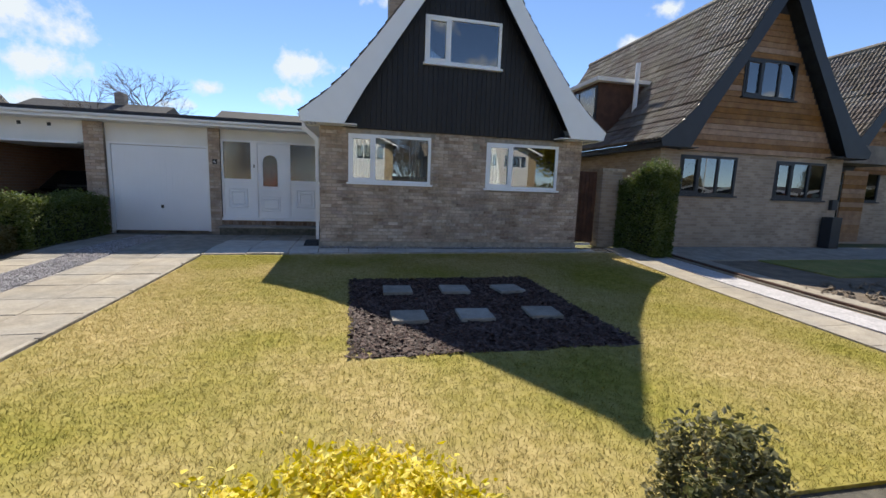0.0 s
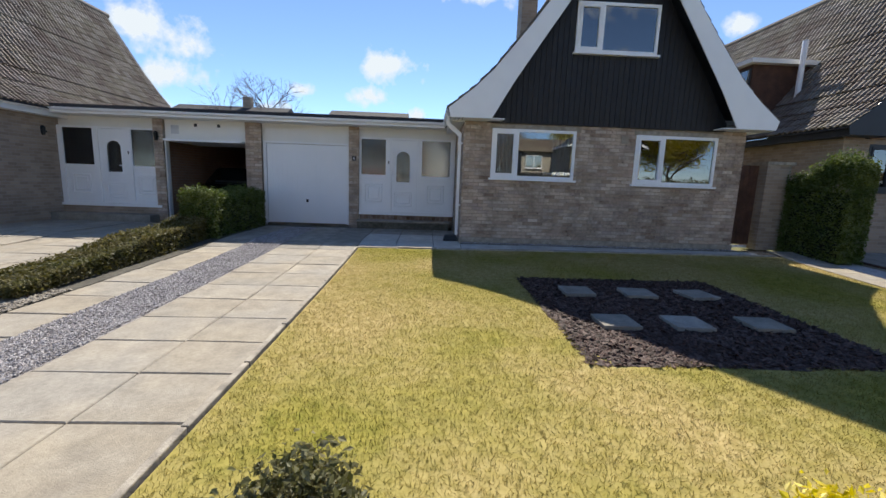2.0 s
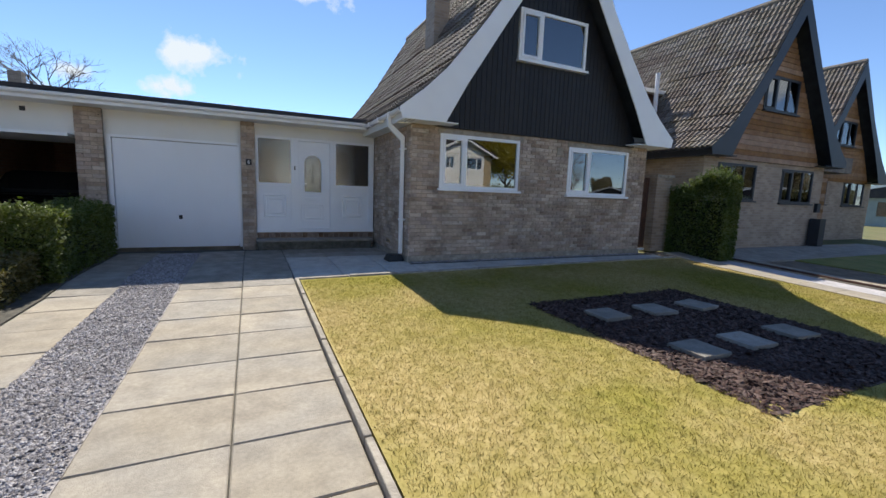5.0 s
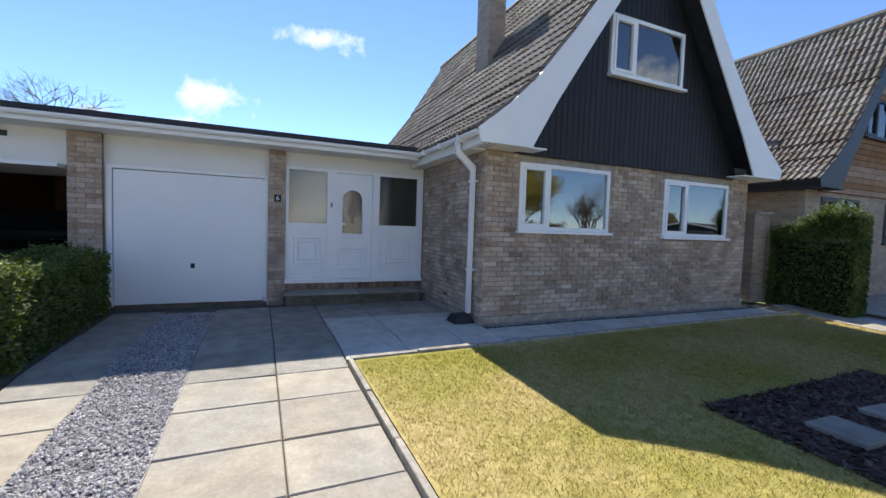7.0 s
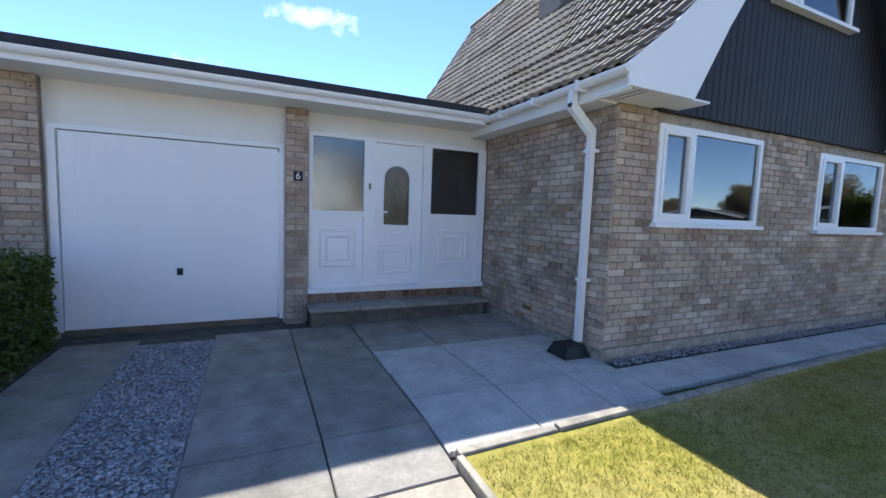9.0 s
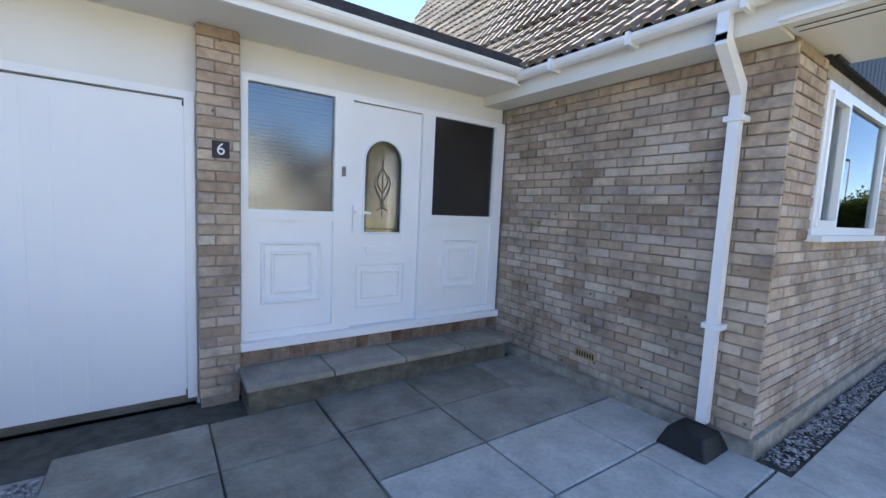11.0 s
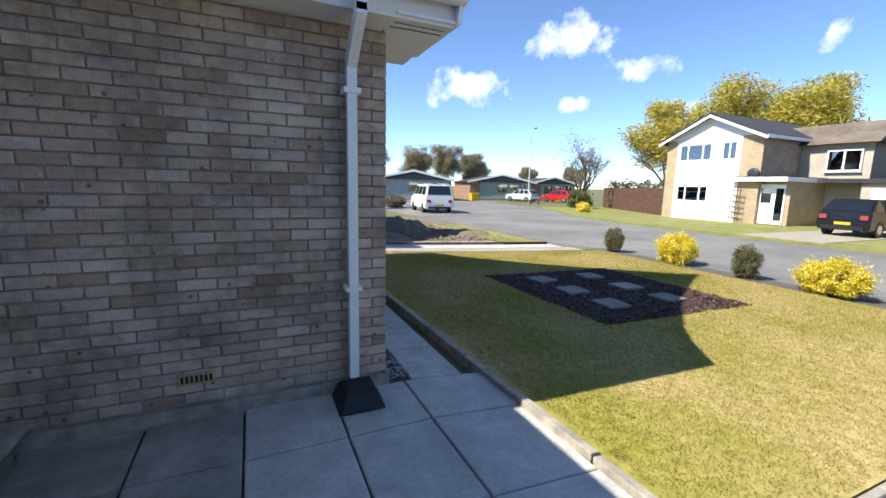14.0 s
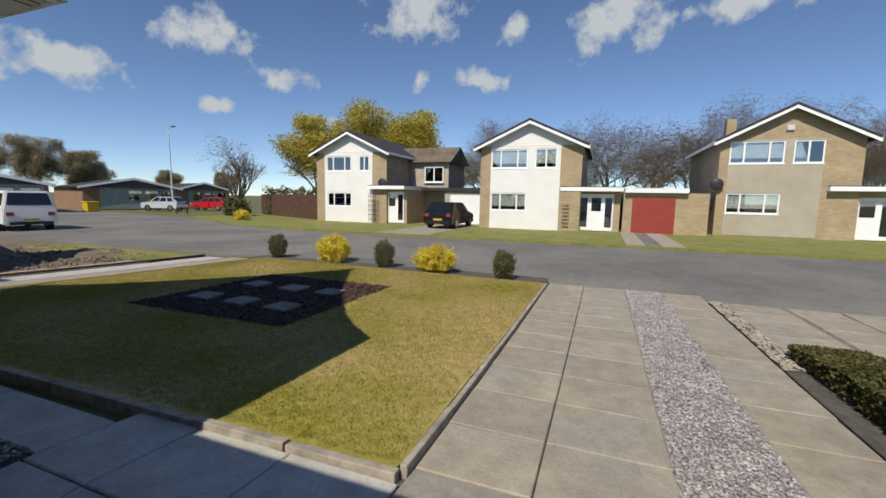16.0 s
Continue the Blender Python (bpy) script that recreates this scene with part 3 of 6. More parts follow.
def roof_slope(parent, cx, side, y0, y1, z_off, singles):
    """Tiles on one slope of a bell-shaped roof; side -1 is the slope towards -x."""
    wd, ln = 0.30, 0.285
    me = tile_mesh(wd, ln)
    base_v = np.array([v.co[:] for v in me.vertices])
    base_f = [tuple(p.vertices) for p in me.polygons]
    allv, allf, n = [], [], 0
    made = 0
    # walk up the profile
    pts = [Vector((side * h, 0, z)) for h, z in OUTER]
    seglen = [(b - a).length for a, b in zip(pts, pts[1:])]
    total = sum(seglen)
    k = 0
    while k * ln < total - 0.1:
        s = k * ln
        i, acc = 0, 0
        while i < len(seglen) - 1 and acc + seglen[i] < s:
            acc += seglen[i]
            i += 1
        d = (pts[i + 1] - pts[i]).normalized()
        p = pts[i] + d * (s - acc)
        ex = Vector((0, -side, 0)) if side < 0 else Vector((0, -side, 0))
        ey = d
        ez = ex.cross(ey)
        if ez.z < 0:
            ex = -ex
            ez = ex.cross(ey)
        cols = int((y1 - y0) / wd)
        for c in range(cols):
            yy = (y0 + c * wd) if ex.y > 0 else (y0 + (c + 1) * wd)
            o = Vector((cx + p.x, yy, p.z + z_off + 0.02))
            m = Matrix((ex, ey, ez)).transposed().to_4x4()
            m.translation = o
            if made < singles and c < 26:
                t = new("tile", me)
                t.parent = parent
                t.matrix_local = m
                made += 1
            else:
                r = np.array(m.to_3x3())
                allv.append(base_v @ r.T + np.array(o))
                allf += [tuple(q + n for q in f_) for f_ in base_f]
                n += len(base_v)
        k += 1
    if allv:
        tagged(raw("tiles", np.concatenate(allv), allf, "tile", parent), kind="stuff")


def gable_shell(parent, cx, yf, yb, dz, barge_m, clad_m, clad_dir, win, tiles=(0, 0), soffit=0.42):
    """The upper storey: roof, barge boards, cladding boards and the deck below."""
    # roof deck
    o = [(cx + h, z + dz) for h, z in OUTER]
    o = o + [(cx - h, z + dz) for h, z in OUTER[-2::-1]]
    i_ = [(x, z - 0.03) for x, z in o]
    ya, yz = yf - soffit + 0.03, yb
    for q in range(len(o) - 1):
        bm = bmesh.new()
        prism(bm, [o[q], o[q + 1], i_[q + 1], i_[q]], 'y', ya, yz)
        part("roof_deck", bm, "felt", parent)
    # barge boards, one each side
    for s in (-1, 1):
        bm = bmesh.new()
        op = [(cx + s * h, z + dz + 0.02) for h, z in OUTER]
        ip = [(cx + s * h, z + dz) for h, z in INNER]
        low = (cx + s * 3.40, INNER[0][1] + dz)
        ring = [low] + op + ip[::-1]
        prism(bm, ring, 'y', yf - soffit, yf - soffit + 0.028)
        part("barge_board", bm, barge_m, parent)
        bm = bmesh.new()
        a, b = sorted((cx + s * 3.38, cx + s * 2.3))
        box(bm, a, b, yf - soffit + 0.03, yf + 0.02, INNER[0][1] + dz, INNER[0][1] + dz + 0.02)
        part("soffit", bm, barge_m, parent)
        # eaves fascia and soffit along the side
        bm = bmesh.new()
        a, b = sorted((cx + s * 3.36, cx + s * 3.34))
        box(bm, a, b, yf - soffit + 0.03, yb, INNER[0][1] + dz - 0.02, OUTER[0][1] + dz - 0.02)
        a, b = sorted((cx + s * 3.34, cx + s * 3.05))
        box(bm, a, b, yf + 0.03, yb, INNER[0][1] + dz - 0.018, INNER[0][1] + dz + 0.012)
        part("eaves_board", bm, "white" if barge_m == "upvc" else barge_m, parent)
    # cladding
    yc = yf - 0.06
    if clad_dir == 'v':
        n = 46
        wd = 2 * 2.57 / n
        for k in range(n):
            a = -2.57 + k * wd
            b = a + wd
            spans = [(INNER[0][1] - 0.02, None)]
            if win[0] - cx < b - 0.005 and win[1] - cx > a + 0.005:
                spans = [(INNER[0][1] - 0.02, win[2] - dz), (win[3] - dz, None)]
            for z0, z1 in spans:
                za = prof(INNER, abs(a)) + 0.1 if z1 is None else z1
                zb = prof(INNER, abs(b)) + 0.1 if z1 is None else z1
                if min(za, zb) < z0 + 0.03:
                    continue
                bm = bmesh.new()
                prism(bm, [(cx + a + 0.005, z0 + dz), (cx + b - 0.005, z0 + dz), (cx + b - 0.005, zb + dz), (cx + a + 0.005, za + dz)], 'y', yc, yc + 0.022)
                part("board", bm, clad_m, parent)
        back_m = "felt"
    else:
        z = INNER[0][1] - 0.02
        while z < 6.3:
            h = 2.6
            for hh in np.linspace(2.57, 0.05, 60):
                if prof(INNER, hh) + 0.1 >= z + 0.14:
                    h = hh
                    break
            sp = [(-h, h)]
            if win[2] - dz < z + 0.13 and win[3] - dz > z + 0.02:
                sp = [(-h, win[0] - cx), (win[1] - cx, h)]
            for a, b in sp:
                if b - a > 0.05:
                    bm = bmesh.new()
                    v = box(bm, cx + a, cx + b, yc, yc + 0.02, z + dz, z + dz + 0.14)
                    for q in (v[0], v[1]):
                        q.co.y -= 0.018
                    part("board", bm, clad_m, parent)
            z += 0.145
        back_m = "felt"
    bm = bmesh.new()
    us = [-2.6, win[0] - cx, win[1] - cx, 2.6]
    grid = [u for u in np.linspace(-2.6, 2.6, 27)] + us[1:3]
    grid = sorted(set(round(float(g), 4) for g in grid))
    for a, b in zip(grid, grid[1:]):
        za, zb = prof(INNER, min(abs(a), 2.57)) + 0.15, prof(INNER, min(abs(b), 2.57)) + 0.15
        inside = a >= us[1] - 1e-3 and b <= us[2] + 1e-3
        z0 = 2.75
        if inside:
            prism(bm, [(cx + a, z0 + dz), (cx + b, z0 + dz), (cx + b, win[2]), (cx + a, win[2])], 'y', yc + 0.03, yc + 0.2)
            z0 = win[3] - dz
        if min(za, zb) > z0:
            prism(bm, [(cx + a, z0 + dz), (cx + b, z0 + dz), (cx + b, zb + dz), (cx + a, za + dz)], 'y', yc + 0.03, yc + 0.2)
    part("gable_wall", bm, back_m, parent)
    # ridge
    bm = bmesh.new()
    tube(bm, [(cx, y, 7.46 + dz) for y in np.linspace(ya, yz, 12)], 0.11, 8)
    part("ridge", bm, "tile", parent)
    for s, cnt in zip((-1, 1), tiles):
        if cnt is not None:
            roof_slope(parent, cx, s, ya - 0.02, yz, dz, cnt)


# main house: front wall at FY, side wall at SX
FY, SX, SX2, CX, BY, ZT = 9.46, -0.635, 5.55, 2.45, 18.5, 2.80
W1, W2, WU = (-0.03, 1.79, 1.60, 2.64), (3.11, 4.93, 1.57, 2.62), (1.58, 3.31, 4.22, 5.20)
house = thing("house", "chalet style brick house with black gable boards and brown tiled roof", "house")
bm = bmesh.new()
wall_holes(bm, SX + 0.012, SX2 - 0.012, 0.0, ZT + 0.1, FY + 0.012, FY + 0.26, [W1, W2])
part("front_wall", bm, "mortar", house)
bm = bmesh.new()
box(bm, SX + 0.012, SX + 0.26, FY + 0.26, BY, 0, ZT + 0.1)
part("side_wall", bm, "mortar", house)
bx("side_wall", "grey_brick", house, SX2 - 0.25, SX2 - 0.012, FY + 0.26, BY, 0, ZT + 0.1)
bx("back_wall", "grey_brick", house, SX + 0.26, SX2 - 0.26, BY - 0.25, BY, 0, ZT + 0.1)
bx("upper_back_wall", "room", house, CX - 2.5, CX + 2.5, BY - 0.2, BY, ZT + 0.3, 4.0)
bx("inner_wall", "room", house, SX + 0.27, SX2 - 0.27, 13.0, 13.1, 0.2, ZT)
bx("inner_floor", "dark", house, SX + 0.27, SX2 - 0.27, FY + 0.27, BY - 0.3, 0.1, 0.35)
bx("inner_ceiling", "room", house, SX + 0.03, SX2 - 0.03, FY + 0.03, BY - 0.3, ZT + 0.11, ZT + 0.2)
bx("upper_inner_wall", "room", house, CX - 1.3, CX + 1.3, 12.5, 12.6, 3.0, 5.1)
gable_shell(house, CX, FY, BY, 0.0, "upvc", "black", 'v', WU, tiles=(300, 0))
sash_window("window", *W1, FY - 0.01, "upvc", house, 0.30)
sash_window("window", *W2, FY - 0.01, "upvc", house, 0.34)
sash_window("window", *WU, FY - 0.09, "upvc", house, 0.31)
# dark strips laid under the soffit draw the shade of its board grooves
for x in (-0.86, -0.78, -0.70):
    bx("soffit_groove", "felt", house, x, x + 0.006, FY - 0.38, FY - 0.01, 2.766, 2.7695)
# concrete heads over the ground windows
for w in (W1, W2):
    bx("lintel", "kerb", house, w[0] - 0.05, w[1] + 0.1, FY - 0.004, FY + 0.02, w[3] + 0.005, w[3] + 0.085)
# air brick high on the front, plinth
bx("wall_vent", "slab", house, 2.78, 2.94, FY - 0.012, FY + 0.01, 2.42, 2.58, "buff clay wall vent")
bx("plinth", "kerb", house, SX - 0.02, SX2 + 0.01, FY - 0.025, FY + 0.011, 0.0, 0.28, "rough cement plinth")
bx("plinth", "kerb", house, SX - 0.018, SX + 0.011, FY + 0.012, 11.9, 0.0, 0.25, "rough cement plinth")
vent = bx("air_brick", "clay", house, SX - 0.016, SX + 0.01, 10.62, 10.84, 0.40, 0.475, "orange clay air brick with slots")
for k in range(7):
    bx("slot", "rubber", vent, SX - 0.0175, SX - 0.013, 10.64 + k * 0.027, 10.655 + k * 0.027, 0.415, 0.46)
# chimney on the slope
chim = bx("chimney", "grey_brick", house, 1.08, 1.5, 12.6, 13.2, 4.6, 7.6, "dark brick chimney stack")
bx("chimney_cap", "kerb", chim, 1.04, 1.54, 12.56, 13.24, 7.6, 7.7)

# gutter, downpipe
gut = thing("gutter", "white plastic half round gutter along the eaves", "gutter", "structure")
bm = bmesh.new()
gp = [(0.06 * math.cos(a), 0.06 * math.sin(a)) for a in np.linspace(math.pi, 2 * math.pi, 9)]
gp2 = [(0.05 * math.cos(a), 0.05 * math.sin(a)) for a in np.linspace(2 * math.pi, math.pi, 9)]
prism(bm, [(-0.975 + u, 2.93 + w) for u, w in gp + gp2], 'y', 9.03, 11.46)
part("trough", bm, "upvc", gut)
for y in (9.6, 10.3, 11.0):
    bx("bracket", "upvc", gut, -1.045, -0.91, y, y + 0.03, 2.855, 2.945)
pipe = thing("downpipe", "white square plastic downpipe on the brick corner", "downpipe")
bm = bmesh.new()
box(bm, -0.735, -0.67, 9.69, 9.755, 0.30, 2.535)
box(bm, -1.01, -0.945, 9.69, 9.755, 2.72, 2.90)
prism(bm, [(-1.01, 2.76), (-1.01, 2.70), (-0.735, 2.46), (-0.67, 2.46), (-0.67, 2.54), (-0.945, 2.76)], 'y', 9.691, 9.754)
part("pipe", bm, "upvc", pipe)
for z in (0.95, 2.3):
    bx("pipe_clip", "upvc", pipe, -0.745, -0.635, 9.665, 9.78, z, z + 0.035)
bm = bmesh.new()
v = box(bm, -1.0, -0.66, 9.56, 9.88, 0.165, 0.29)
for q in v[4:]:
    q.co.x = -0.83 + (q.co.x + 0.83) * 0.7
    q.co.y = 9.72 + (q.co.y - 9.72) * 0.7
tagged(part("drain_cover", bm, "rubber", None, "", 0.012), "black plastic drain cover under the downpipe", "drain cover")

# ---- linked garages and porch ----
EY = 11.95
gar = thing("garage_block", "flat roofed link of garages and porch with white fascia", "garage")
bm = bmesh.new()
wall_holes(bm, -11.1, SX + 0.0, 0.0, 2.9, EY + 0.06, EY + 0.16, [(-5.80, -3.53, 0.1, 2.39), (-8.35, -6.26, 0.1, 2.33), (-3.24, -0.66, 0.1, 2.60), (-11.0, -8.6, 0.1, 2.6)])
part("white_panel_wall", bm, "white", gar)
bx("roof", "felt", gar, -11.4, SX - 0.02, 11.42, 18, 2.985, 3.06)
bx("fascia", "upvc", gar, -11.3, -0.98, 11.44, 11.47, 2.84, 2.98)
bx("soffit", "white", gar, -11.3, SX - 0.01, 11.47, EY + 0.06, 2.84, 2.86)
bm = bmesh.new()
prism(bm, [(11.41 + u, 2.955 + w) for u, w in gp + gp2], 'x', -11.3, -0.98)
part("trough", bm, "upvc", gar)
for x0, x1 in ((-6.24, -5.83), (-3.52, -3.25), (-8.62, -8.37)):
    bx("pier", "mortar", gar, x0 + 0.01, x1 - 0.01, EY - 0.06, EY + 0.2, 0.1, 2.84)
for x0, x1 in ((-6.1, -6.0), (-3.45, -3.35), (-8.55, -8.45), (-11.3, -11.2)):
    bx("party_wall", "orange", gar, x0, x1, EY + 0.2, 18, 0.1, 2.9)
bx("back_wall", "orange", gar, -11.2, SX, 17.8, 17.95, 0.1, 2.9)
bx("inner_floor", "slab_dark", gar, -11.2, SX, EY + 0.17, 17.8, 0.1, 0.205)
bx("hall_wall", "room", gar, -3.34, SX - 0.0, 14.0, 14.1, 0.2, 2.9)
bx("riser_wall", "mortar", gar, -3.24, SX - 0.01, EY - 0.012, EY + 0.05, 0.2, 0.53)
for k in range(22):
    a = -3.23 + k * 0.117
    bx("riser_brick", "riser", gar, a, a + 0.106, EY - 0.0205, EY - 0.0125, 0.392, 0.505)

gd = thing("garage_door", "white up and over garage door, closed", "garage door", "structure")
bm = bmesh.new()
box(bm, -5.72, -3.60, EY + 0.035, EY + 0.07, 0.215, 2.33)
part("panel", bm, "garage", gd)
bm = bmesh.new()
for k in range(17):
    x = -5.70 + k * 0.13
    box(bm, x + 0.006, x + 0.12, EY + 0.0325, EY + 0.036, 0.26, 2.29)
part("ribs", bm, "garage", gd)
for q in ((-5.80, -5.73, 0.2, 2.39), (-3.59, -3.53, 0.2, 2.39), (-5.73, -3.59, 2.34, 2.39)):
    bx("frame_member", "upvc", gd, q[0], q[1], EY, EY + 0.08, q[2], q[3])
bm = bmesh.new()
box(bm, -4.69, -4.63, EY + 0.015, EY + 0.0275, 0.79, 0.87)
box(bm, -4.675, -4.645, EY - 0.02, EY + 0.0145, 0.84, 0.855)
part("door_handle", bm, "rubber", gd, "black T handle")

nd = thing("open_garage_door", "white garage door of the neighbour, swung up open", "garage door", "structure")
bx("panel", "garage", nd, -8.3, -6.3, 11.75, 13.6, 2.28, 2.33)
bx("header", "white", nd, -8.36, -6.25, EY + 0.03, EY + 0.06, 2.335, 2.84)
bx("frame_member", "upvc", nd, -8.42, -8.34, EY, EY + 0.08, 0.2, 2.35)
bx("notice", "net", nd, -8.2, -8.0, EY + 0.024, EY + 0.029, 2.48, 2.7)
for x in (-7.6, -7.0):
    bx("vent", "grey", nd, x, x + 0.08, EY + 0.02, EY + 0.029, 2.68, 2.76)


def frame_ring(bm, x0, x1, z0, z1, y, d, w):
    """A raised picture frame moulding on a face at y, with sloping sides."""
    def ring(k, yy):
        return [bm.verts.new(p) for p in ((x0 + k, yy, z0 + k), (x1 - k, yy, z0 + k), (x1 - k, yy, z1 - k), (x0 + k, yy, z1 - k))]
    rs = [ring(0, y + 0.002), ring(w * 0.35, y - d), ring(w * 0.65, y - d), ring(w, y + 0.002)]
    for p, q in zip(rs, rs[1:]):
        for i in range(4):
            j = (i + 1) % 4
            bm.faces.new((p[i], p[j], q[j], q[i]))


def entrance(x0, name, mirror=False):
    """A white porch screen: side lights with panels and an arched glazed door, x0 its left side."""
    e = thing(name, "white plastic front door with arched leaded glass and side lights", "front door", "structure")

    def X(u):
        return x0 + (2.58 - u if mirror else u)

    def b(nm, m_, u0, u1, ya, yb, z0, z1, lab="", bev=0.0):
        a, c = sorted((X(u0), X(u1)))
        return bx(nm, m_, e, a, c, ya, yb, z0, z1, lab, bev)
    Z0, Z1 = 0.55, 2.59
    b("sill", "upvc", -0.01, 2.58, EY - 0.08, EY + 0.06, Z0 - 0.035, Z0 + 0.03)
    for u0, u1 in ((0.0, 0.05), (0.71, 0.87), (1.56, 1.69), (2.46, 2.58)):
        b("frame_member", "upvc", u0, u1, EY - 0.02, EY + 0.06, Z0 + 0.03, Z1)
    for u0, u1 in ((0.05, 0.71), (0.87, 1.56), (1.69, 2.46)):
        b("frame_member", "upvc", u0, u1, EY - 0.02, EY + 0.06, Z1 - 0.05, Z1)
    for u0, u1 in ((0.05, 0.71), (1.69, 2.46)):
        b("frame_member", "upvc", u0, u1, EY - 0.02, EY + 0.06, 1.52, 1.60)
        b("frame_member", "upvc", u0, u1, EY - 0.02, EY + 0.06, Z0 + 0.03, Z0 + 0.09)
        b("panel", "upvc", u0, u1, EY + 0.01, EY + 0.04, Z0 + 0.09, 1.52)
        c = (u0 + u1) / 2
        for w_, d_ in ((0.24, 0.02), (0.165, 0.016)):
            bm = bmesh.new()
            frame_ring(bm, X(c) - w_, X(c) + w_, 1.10 - w_ * 1.05, 1.10 + w_ * 1.05, EY + 0.01, d_, 0.035)
            part("moulding", bm, "upvc", e)
        p_ = b("pane", "frost", u0, u1, EY + 0.015, EY + 0.021, 1.60, Z1 - 0.05)
        p_.visible_shadow = False
    for k in range(34):
        b("blind_slat", "blind", 0.06, 0.73, EY + 0.09, EY + 0.112, 1.56 + k * 0.03, 1.582 + k * 0.03)
    # door leaf with arched opening
    d = new("door_leaf")
    d.parent = e
    d.location.y = 0.018
    uc, hw, za, zb = 1.18, 0.19, 1.42, 2.06
    L0, L1 = 0.874, 1.556
    bm = bmesh.new()

    def pr(pts):
        prism(bm, [(X(u), z) for u, z in pts], 'y', EY - 0.005, EY + 0.045)
    pr([(L0, 0.585), (L1, 0.585), (L1, za), (L0, za)])
    pr([(L0, za), (uc - hw, za), (uc - hw, zb), (L0, zb)])
    pr([(uc + hw, za), (L1, za), (L1, zb), (uc + hw, zb)])
    arc = [(uc + hw * math.cos(a), zb + hw * math.sin(a)) for a in np.linspace(math.pi, 0, 15)]
    for (u0, z0), (u1, z1) in zip(arc, arc[1:]):
        pr([(u0, z0), (u1, z1), (u1, 2.535), (u0, 2.535)])
    pr([(L0, zb), (uc - hw, zb), (uc - hw, 2.535), (L0, 2.535)])
    pr([(uc + hw, zb), (L1, zb), (L1, 2.535), (uc + hw, 2.535)])
    part("leaf", bm, "upvc", d)
    # arch bead
    bm = bmesh.new()
    ring = [(uc - hw, za)] + arc + [(uc + hw, za)]
    tube(bm, [(X(u), EY - 0.008, z) for u, z in ring + [ring[0]]], 0.012, 6)
    part("bead", bm, "upvc", d)
    bm = bmesh.new()
    prism(bm, [(X(u), z) for u, z in ring], 'y', EY + 0.018, EY + 0.024)
    g = part("pane", bm, "frost", d)
    g.visible_shadow = False
    # lead pattern: loops and stems
    bm = bmesh.new()
    for s in (-1, 1):
        # a tulip of scrolls with hanging drops
        for fn in (lambda t: (0.075 * math.sin(2.2 * t) , 1.70 + 0.24 * t), lambda t: (0.05 * math.sin(math.pi * t), 1.78 + 0.22 * t), lambda t: (0.055 * (1 - t) * math.cos(5 * t), 1.62 + 0.1 * t)):
            tube(bm, [(X(uc + s * fn(t)[0]), EY + 0.012, fn(t)[1]) for t in np.linspace(0, 1, 12)], 0.005, 5)
        tube(bm, [(X(uc + s * (hw - 0.035)), EY + 0.012, za + 0.035), (X(uc + s * (hw - 0.035)), EY + 0.012, zb)], 0.003, 4)
    tube(bm, [(X(uc), EY + 0.012, 1.56), (X(uc), EY + 0.012, 2.08)], 0.004, 4)
    tube(bm, [(X(uc - hw + 0.03), EY + 0.012, za + 0.035), (X(uc + hw - 0.03), EY + 0.012, za + 0.035)], 0.003, 4)
    tube(bm, [(X(uc + (hw - 0.035) * math.cos(a)), EY + 0.012, zb + (hw - 0.035) * math.sin(a)) for a in np.linspace(0, math.pi, 14)], 0.003, 4)
    part("leading", bm, "lead", d, "raised lead scrollwork")
    for z0, z1, w_ in ((0.82, 1.08, 0.20), (0.74, 1.15, 0.25)):
        bm = bmesh.new()
        frame_ring(bm, X(uc) - w_, X(uc) + w_, z0, z1, EY - 0.005, 0.014, 0.03)
        part("moulding", bm, "upvc", d)
    bx("letter_plate", "upvc", d, X(uc) - 0.16, X(uc) + 0.16, EY - 0.018, EY, 1.23, 1.30, "", 0.006)
    bm = bmesh.new()
    a = X(0.91)
    s = -1 if mirror else 1
    box(bm, a - 0.02, a + 0.02, EY - 0.02, EY - 0.005, 1.42, 1.66)
    box(bm, a - 0.012, a + 0.012, EY - 0.055, EY - 0.02, 1.59, 1.615)
    box(bm, min(a, a + s * 0.13), max(a, a + s * 0.13), EY - 0.065, EY - 0.05, 1.59, 1.612)
    part("door_handle", bm, "upvc", d, "white lever handle")
    b("doorbell", "lead", 0.775, 0.805, EY - 0.035, EY - 0.02, 1.90, 1.98, "small doorbell push")
    return e


entrance(-3.24, "porch_screen")
entrance(-11.1, "neighbour_porch_screen", True)
bx("neighbour_riser", "grey_brick", gar, -11.1, -8.62, EY - 0.02, EY + 0.05, 0.1, 0.53)
bx("neighbour_step", "slab_dark", gar, -11.1, -8.6, 11.5, EY - 0.021, 0.1, 0.34)

# step
st = thing("porch_step", "concrete slab step in front of the white porch", "step")
bx("riser", "moss", st, -3.24, -0.80, 11.58, EY - 0.021, 0.1, 0.338)
for k in range(4):
    x = -3.27 + k * 0.63
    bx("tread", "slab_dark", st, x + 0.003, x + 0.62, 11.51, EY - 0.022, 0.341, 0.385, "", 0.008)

# house number plate
npl = thing("house_number", "black square plate with a white number 6", "sign")
bx("plate", "rubber", npl, -3.43, -3.32, EY - 0.076, EY - 0.062, 1.95, 2.07)
cu = bpy.data.curves.new("digit", 'FONT')
cu.body, cu.size, cu.extrude, cu.align_x, cu.align_y = "6", 0.115, 0.002, 'CENTER', 'CENTER'
cu.materials.append(M["upvc"])
dg = new("digit", cu)
dg.parent = npl
dg.matrix_world = pose(-3.375, EY - 0.079, 2.01, 90, 0, 0)

